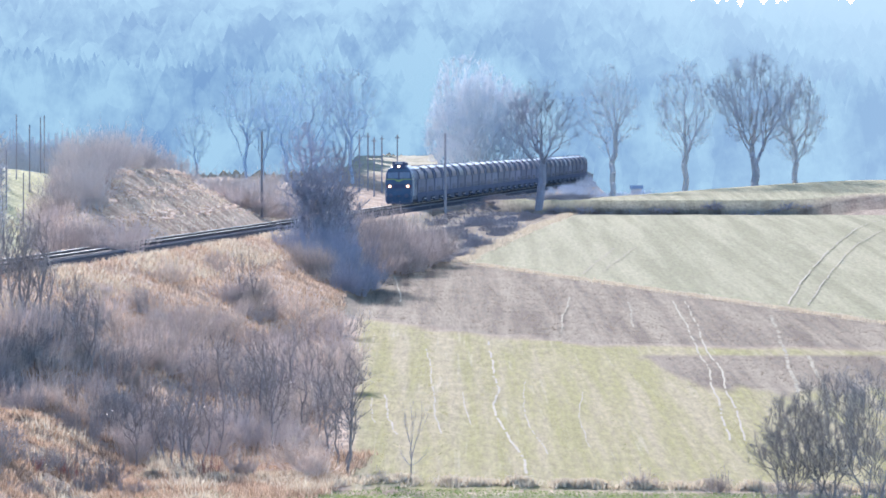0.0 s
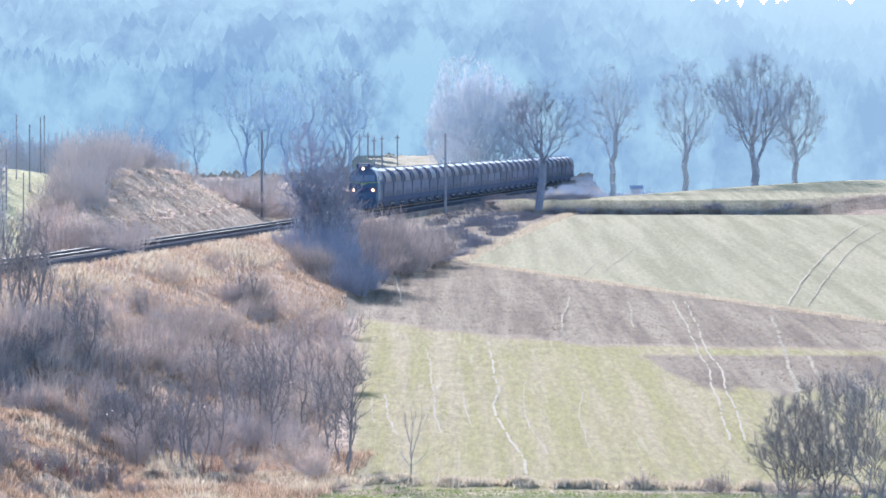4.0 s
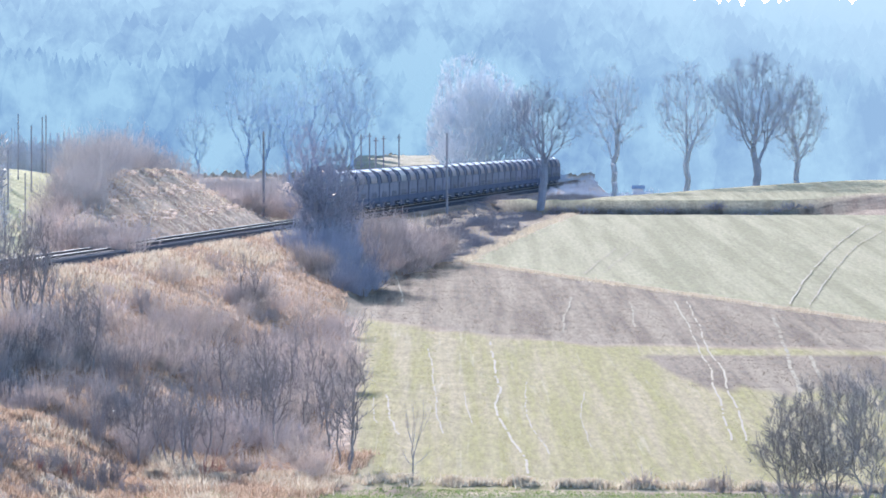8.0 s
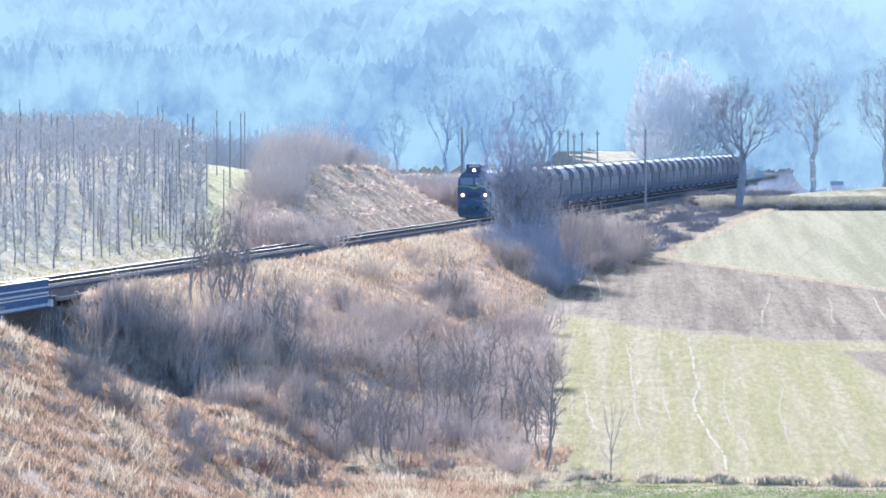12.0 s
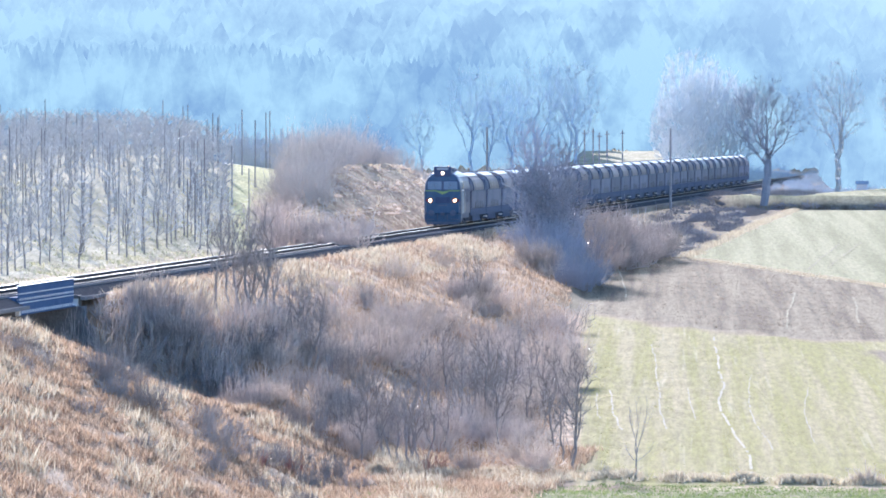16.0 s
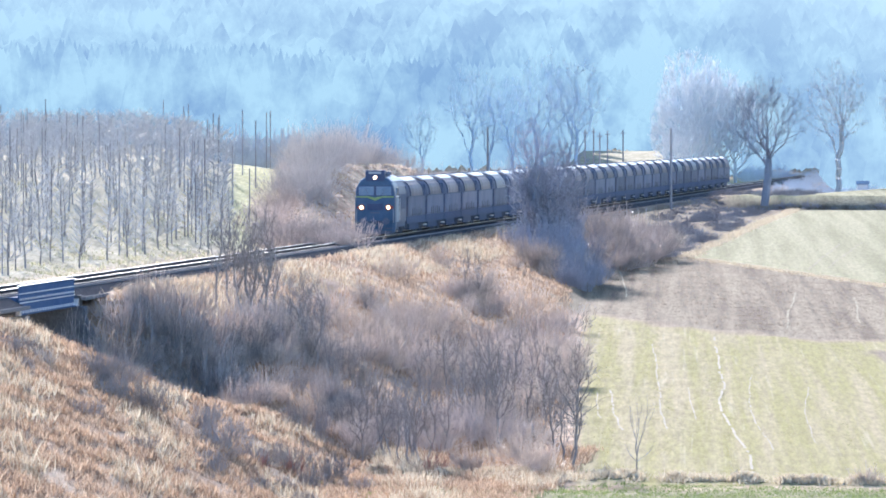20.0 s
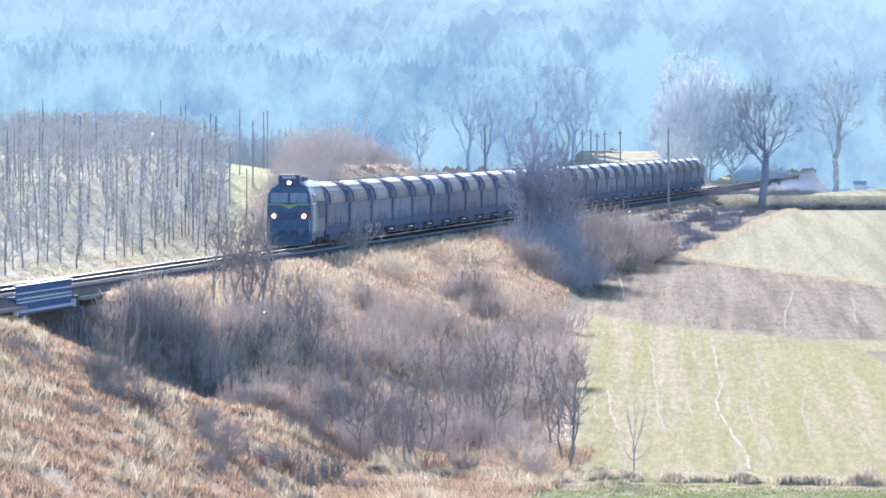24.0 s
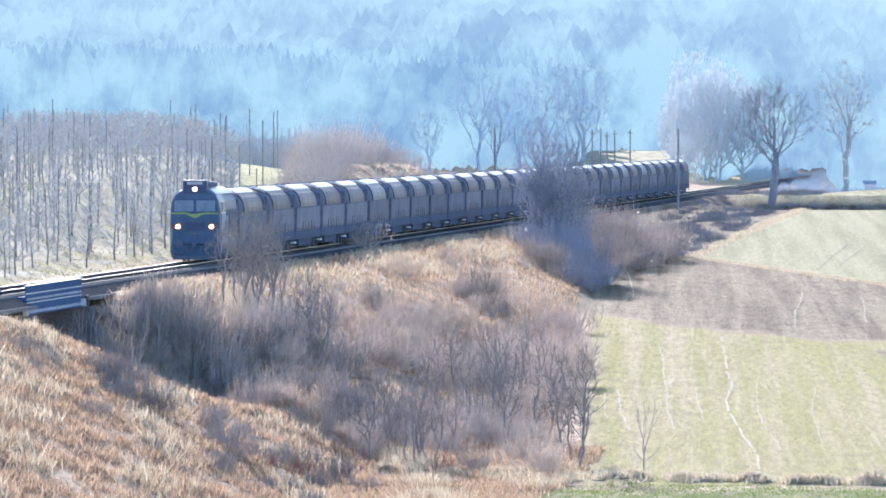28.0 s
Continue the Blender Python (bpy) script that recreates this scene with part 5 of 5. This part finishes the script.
# ---- furniture of the line and the fields ----
def make_bridge():
    br = new("railway_bridge")
    br.matrix_world = along((369.6 - 330) / L_CS) @ Matrix.Translation((0, 0, -0.1))
    tagged(br, "short blue-grey steel girder railway bridge on concrete abutments", "bridge")
    L = 19.65
    part("deck", box_bm(-2.3, 2.3, 0, L, -0.75, -0.14, 0.02), M_STEEL, br, "grey steel deck")
    for sx in (-2.4, 2.4):
        g = part("girder", box_bm(sx - 0.02, sx + 0.02, 0, L, -0.95, 0.38), M_STEEL, br, "blue-grey plate girder")
        # white on flange, rails and stiffeners: sunlit edges put into the colour
        part("top_flange", box_bm(sx - 0.07, sx + 0.07, 0, L, 0.384, 0.43), M_WHITE, g, "top flange, sunlit edge in white")
        part("mid_rail", box_bm(sx - 0.05, sx + 0.05, 0, L, -0.01, 0.04), M_WHITE, g, "mid rail, sunlit edge in white")
        part("mid_rail", box_bm(sx - 0.05, sx + 0.05, 0, L, -0.45, -0.4), M_WHITE, g, "mid rail, sunlit edge in white")
        part("bottom_flange", box_bm(sx - 0.14, sx + 0.14, 0, L, -1.0, -0.954), M_STEEL, g)
        for k in range(23):
            y = 0.4 + k * 0.85
            part("stiffener", box_bm(sx - 0.07, sx + 0.07, y - 0.16, y + 0.16, -0.94, -0.8), M_WHITE, g, "stiffener, sunlit edge in white")
            part("stiffener", box_bm(sx - 0.07, sx + 0.07, y - 0.15, y + 0.15, -0.3, -0.2), M_WHITE, g, "stiffener, sunlit edge in white")
    for y0, y1 in ((-1.2, 0.5), (L - 0.5, L + 1.4)):
        ab = part("abutment", box_bm(-2.9, 2.9, y0, y1, -8.5, -1.01, 0.06), M_CONCRETE, br, "dark concrete abutment")
        part("bearing_ledge", box_bm(2.42, 2.62, (y0 + y1) / 2 - 0.7, (y0 + y1) / 2 - 0.1, -1.0, -0.62, 0.02), M_WHITE, ab, "pale end block")
    part("back_wall", box_bm(-2.95, 2.6, L + 0.02, L + 1.7, -1.005, -0.45, 0.03), M_CONCRETE, br, "dark concrete back wall")
    # wing wall that falls with the slope beyond the stream
    vs = [(2.95, L - 0.3, -1.1), (2.95, L + 0.2, -7.5), (4.1, L + 1.6, -7.5), (3.7, L + 1.1, -3.2), (2.55, L - 0.1, -1.1), (2.55, L + 0.4, -7.5), (3.7, L + 1.8, -7.5), (3.3, L + 1.3, -3.2)]
    raw("wing_wall", vs, [(0, 1, 2, 3), (7, 6, 5, 4), (0, 3, 7, 4), (1, 5, 6, 2), (3, 2, 6, 7), (0, 4, 5, 1)], M_CONCRETE, br)


def make_poles():
    def pole(h, r=0.13, arm=True):
        p = new("telegraph_pole")
        tagged(p, "dark wooden telegraph pole beside the line", "pole", "telegraph poles")
        sticks("shaft", [(0, 0, -0.4, 0, 0, h, r, r * 0.75)], M_POST, p, sides=8)
        if arm:
            part("crossarm", box_bm(-0.3, 0.3, -0.05, 0.05, h - 0.5, h - 0.38), M_POST, p)
        return p

    pole(9.0, 0.15, False).matrix_basis = pose(*spot(0.3, 861))
    pole(8.2, 0.12, False).matrix_basis = pose(*spot(-23.4, 740))
    first = pole(7.6, 0.11)
    pts = [(-10.8, 1000), (-9.7, 1020), (-8.9, 985), (-7.9, 1015), (-5.9, 1060)]
    first.matrix_basis = pose(*spot(*pts[0]))
    for b, y in pts[1:]:
        copy_thing(first, pose(*spot(b, y)))


def make_sheds():
    def shed(w, l, h, label):
        s = new("shed")
        tagged(s, label, "shed", "far sheds")
        part("walls", box_bm(-w / 2, w / 2, -l / 2, l / 2, -0.3, h, 0.02), M_WHITE, s, "white walls")
        vs = [(-w / 2 - 0.2, -l / 2 - 0.2, h), (w / 2 + 0.2, -l / 2 - 0.2, h), (w / 2 + 0.2, l / 2 + 0.2, h), (-w / 2 - 0.2, l / 2 + 0.2, h), (-w / 2 - 0.2, 0, h + 0.5), (w / 2 + 0.2, 0, h + 0.5)]
        raw("roof", vs, [(0, 1, 5, 4), (2, 3, 4, 5), (0, 4, 3), (1, 2, 5), (0, 3, 2, 1)], M_ROOFGREY, s)
        return s

    shed(4.2, 3, 0.9, "small white shed beyond the orchard").matrix_basis = pose(*spot(-52.7, 1010))
    shed(1.4, 2, 0.9, "small white shed beyond the orchard").matrix_basis = pose(*spot(-48.6, 1010))
    shed(1.5, 2, 1.6, "small pale hut among the trees").matrix_basis = pose(*spot(25.0, 1100))


def make_ruts():
    k = 0
    for wide, pts in ((0.30, [(5.9, 513), (6.4, 476), (7.15, 443), (6.6, 423), (7.0, 407), (8.8, 386.5), (10.3, 372), (10.8, 351)]),
                      (0.2, [(-2.1, 504), (-1.4, 453), (-0.9, 410), (-0.3, 390)]),
                      (0.26, [(29.6, 591), (31.5, 544), (32.9, 498), (34.2, 476), (34.9, 443), (35.5, 431), (36.6, 397), (37.1, 386)]),
                      (0.26, [(31.2, 591), (32.9, 543), (34.0, 497), (35.8, 476), (36.6, 442), (37.3, 428), (38.5, 406), (39.0, 383)]),
                      (0.5, [(42.4, 562), (43.9, 507), (45.0, 465), (46.1, 437)]),
                      (0.5, [(47.1, 491), (48.6, 460), (50.1, 427)]),
                      (0.26, [(-6.5, 660), (-5.6, 613), (-5.5, 589)]),
                      (0.16, [(-9.3, 435), (-8.9, 404)]), (0.22, [(-7.6, 436), (-7.0, 413), (-6.1, 392)]),
                      (0.16, [(10.7, 456), (10.3, 421), (11.7, 392), (13.9, 371)]),
                      (0.32, [(44.6, 584), (46.4, 638), (50.1, 729), (54.5, 820), (56.6, 843)]),
                      (0.26, [(47.2, 583), (49.3, 638), (53.0, 735), (56.6, 790)]),
                      (0.14, [(2.5, 440), (3.4, 405)]), (0.14, [(18, 440), (17.6, 405), (19, 380)]),
                      (0.25, [(17.9, 653), (22.3, 733)]), (0.25, [(20.5, 660), (25, 735)]), (0.3, [(16.5, 600), (15.5, 560), (15.2, 530)]), (0.3, [(24, 590), (24.6, 540)])):
        ys = [p[1] for p in pts]
        order = np.argsort(ys)
        yy = np.linspace(min(ys), max(ys), 90)
        bb = np.interp(yy, np.array(ys)[order], np.array([p[0] for p in pts])[order])
        bb = np.convolve(np.pad(bb, 2, mode="edge"), np.ones(5) / 5, "valid")
        xx = bb / 1000 * yy + 0.05 * np.sin(yy * 0.16 + k) + 0.025 * np.sin(yy * 0.5)
        w = wide * 0.25 * (0.6 + 0.5 * np.abs(np.sin(yy * 0.6 + k)))
        vs, fs = [], []
        for i in range(len(yy)):
            for e in (-1, 0, 1):
                x = xx[i] + e * w[i]
                vs.append((x, yy[i], float(land(x, yy[i])) + (0.025 if e == 0 else 0.03) + (0.045 if yy[i] > 560 else 0.0)))
        gaps = random.Random(300 + k)
        for i in range(len(yy) - 1):
            if gaps.random() < 0.16:
                continue
            for j in (0, 1):
                a = 3 * i + j
                fs.append((a, a + 1, a + 4, a + 3))
        ob = raw("wheel_rut", vs, fs, M_RUT if k not in (4, 5, 14, 15, 16, 17) else M_RUTDULL)
        tagged(ob, "pale dry wheel rut across the field", "rut", kind="structure")
        k += 1


def make_sleepers():
    me = None
    for i in range(300):
        if me is None:
            ob = part("sleeper", box_bm(-1.28, 1.28, -0.12, 0.12, -0.3, -0.17, 0.015), M_SLEEPER, TRACK)
            me = ob.data
        else:
            ob = new("sleeper", me)
            ob.parent = TRACK
        ob.location = (0, 25 + 0.62 * i, 0)


make_slope_bushes()
make_trackside()
make_far_trees()
make_orchard()
make_bridge()
make_poles()
make_sheds()
make_ruts()
make_forest()
make_grass()
make_sleepers()


# ---- what moves ----
def motions():
    steps = [k / 15 * 0.5 for k in range(int(28 * 30) + 1)]
    for wheel, hub in DRIVEN:
        walk(wheel, [(t, pose(0, hub, 0.46, math.degrees(SPEED / L_CS * t / 0.46) % 360)) for t in steps])
    for thing, back in TRAIN:
        walk(thing, [(t, train_pose(t, back)) for t in (0, 4, 8, 12, 16, 20, 24, 28)])


motions()
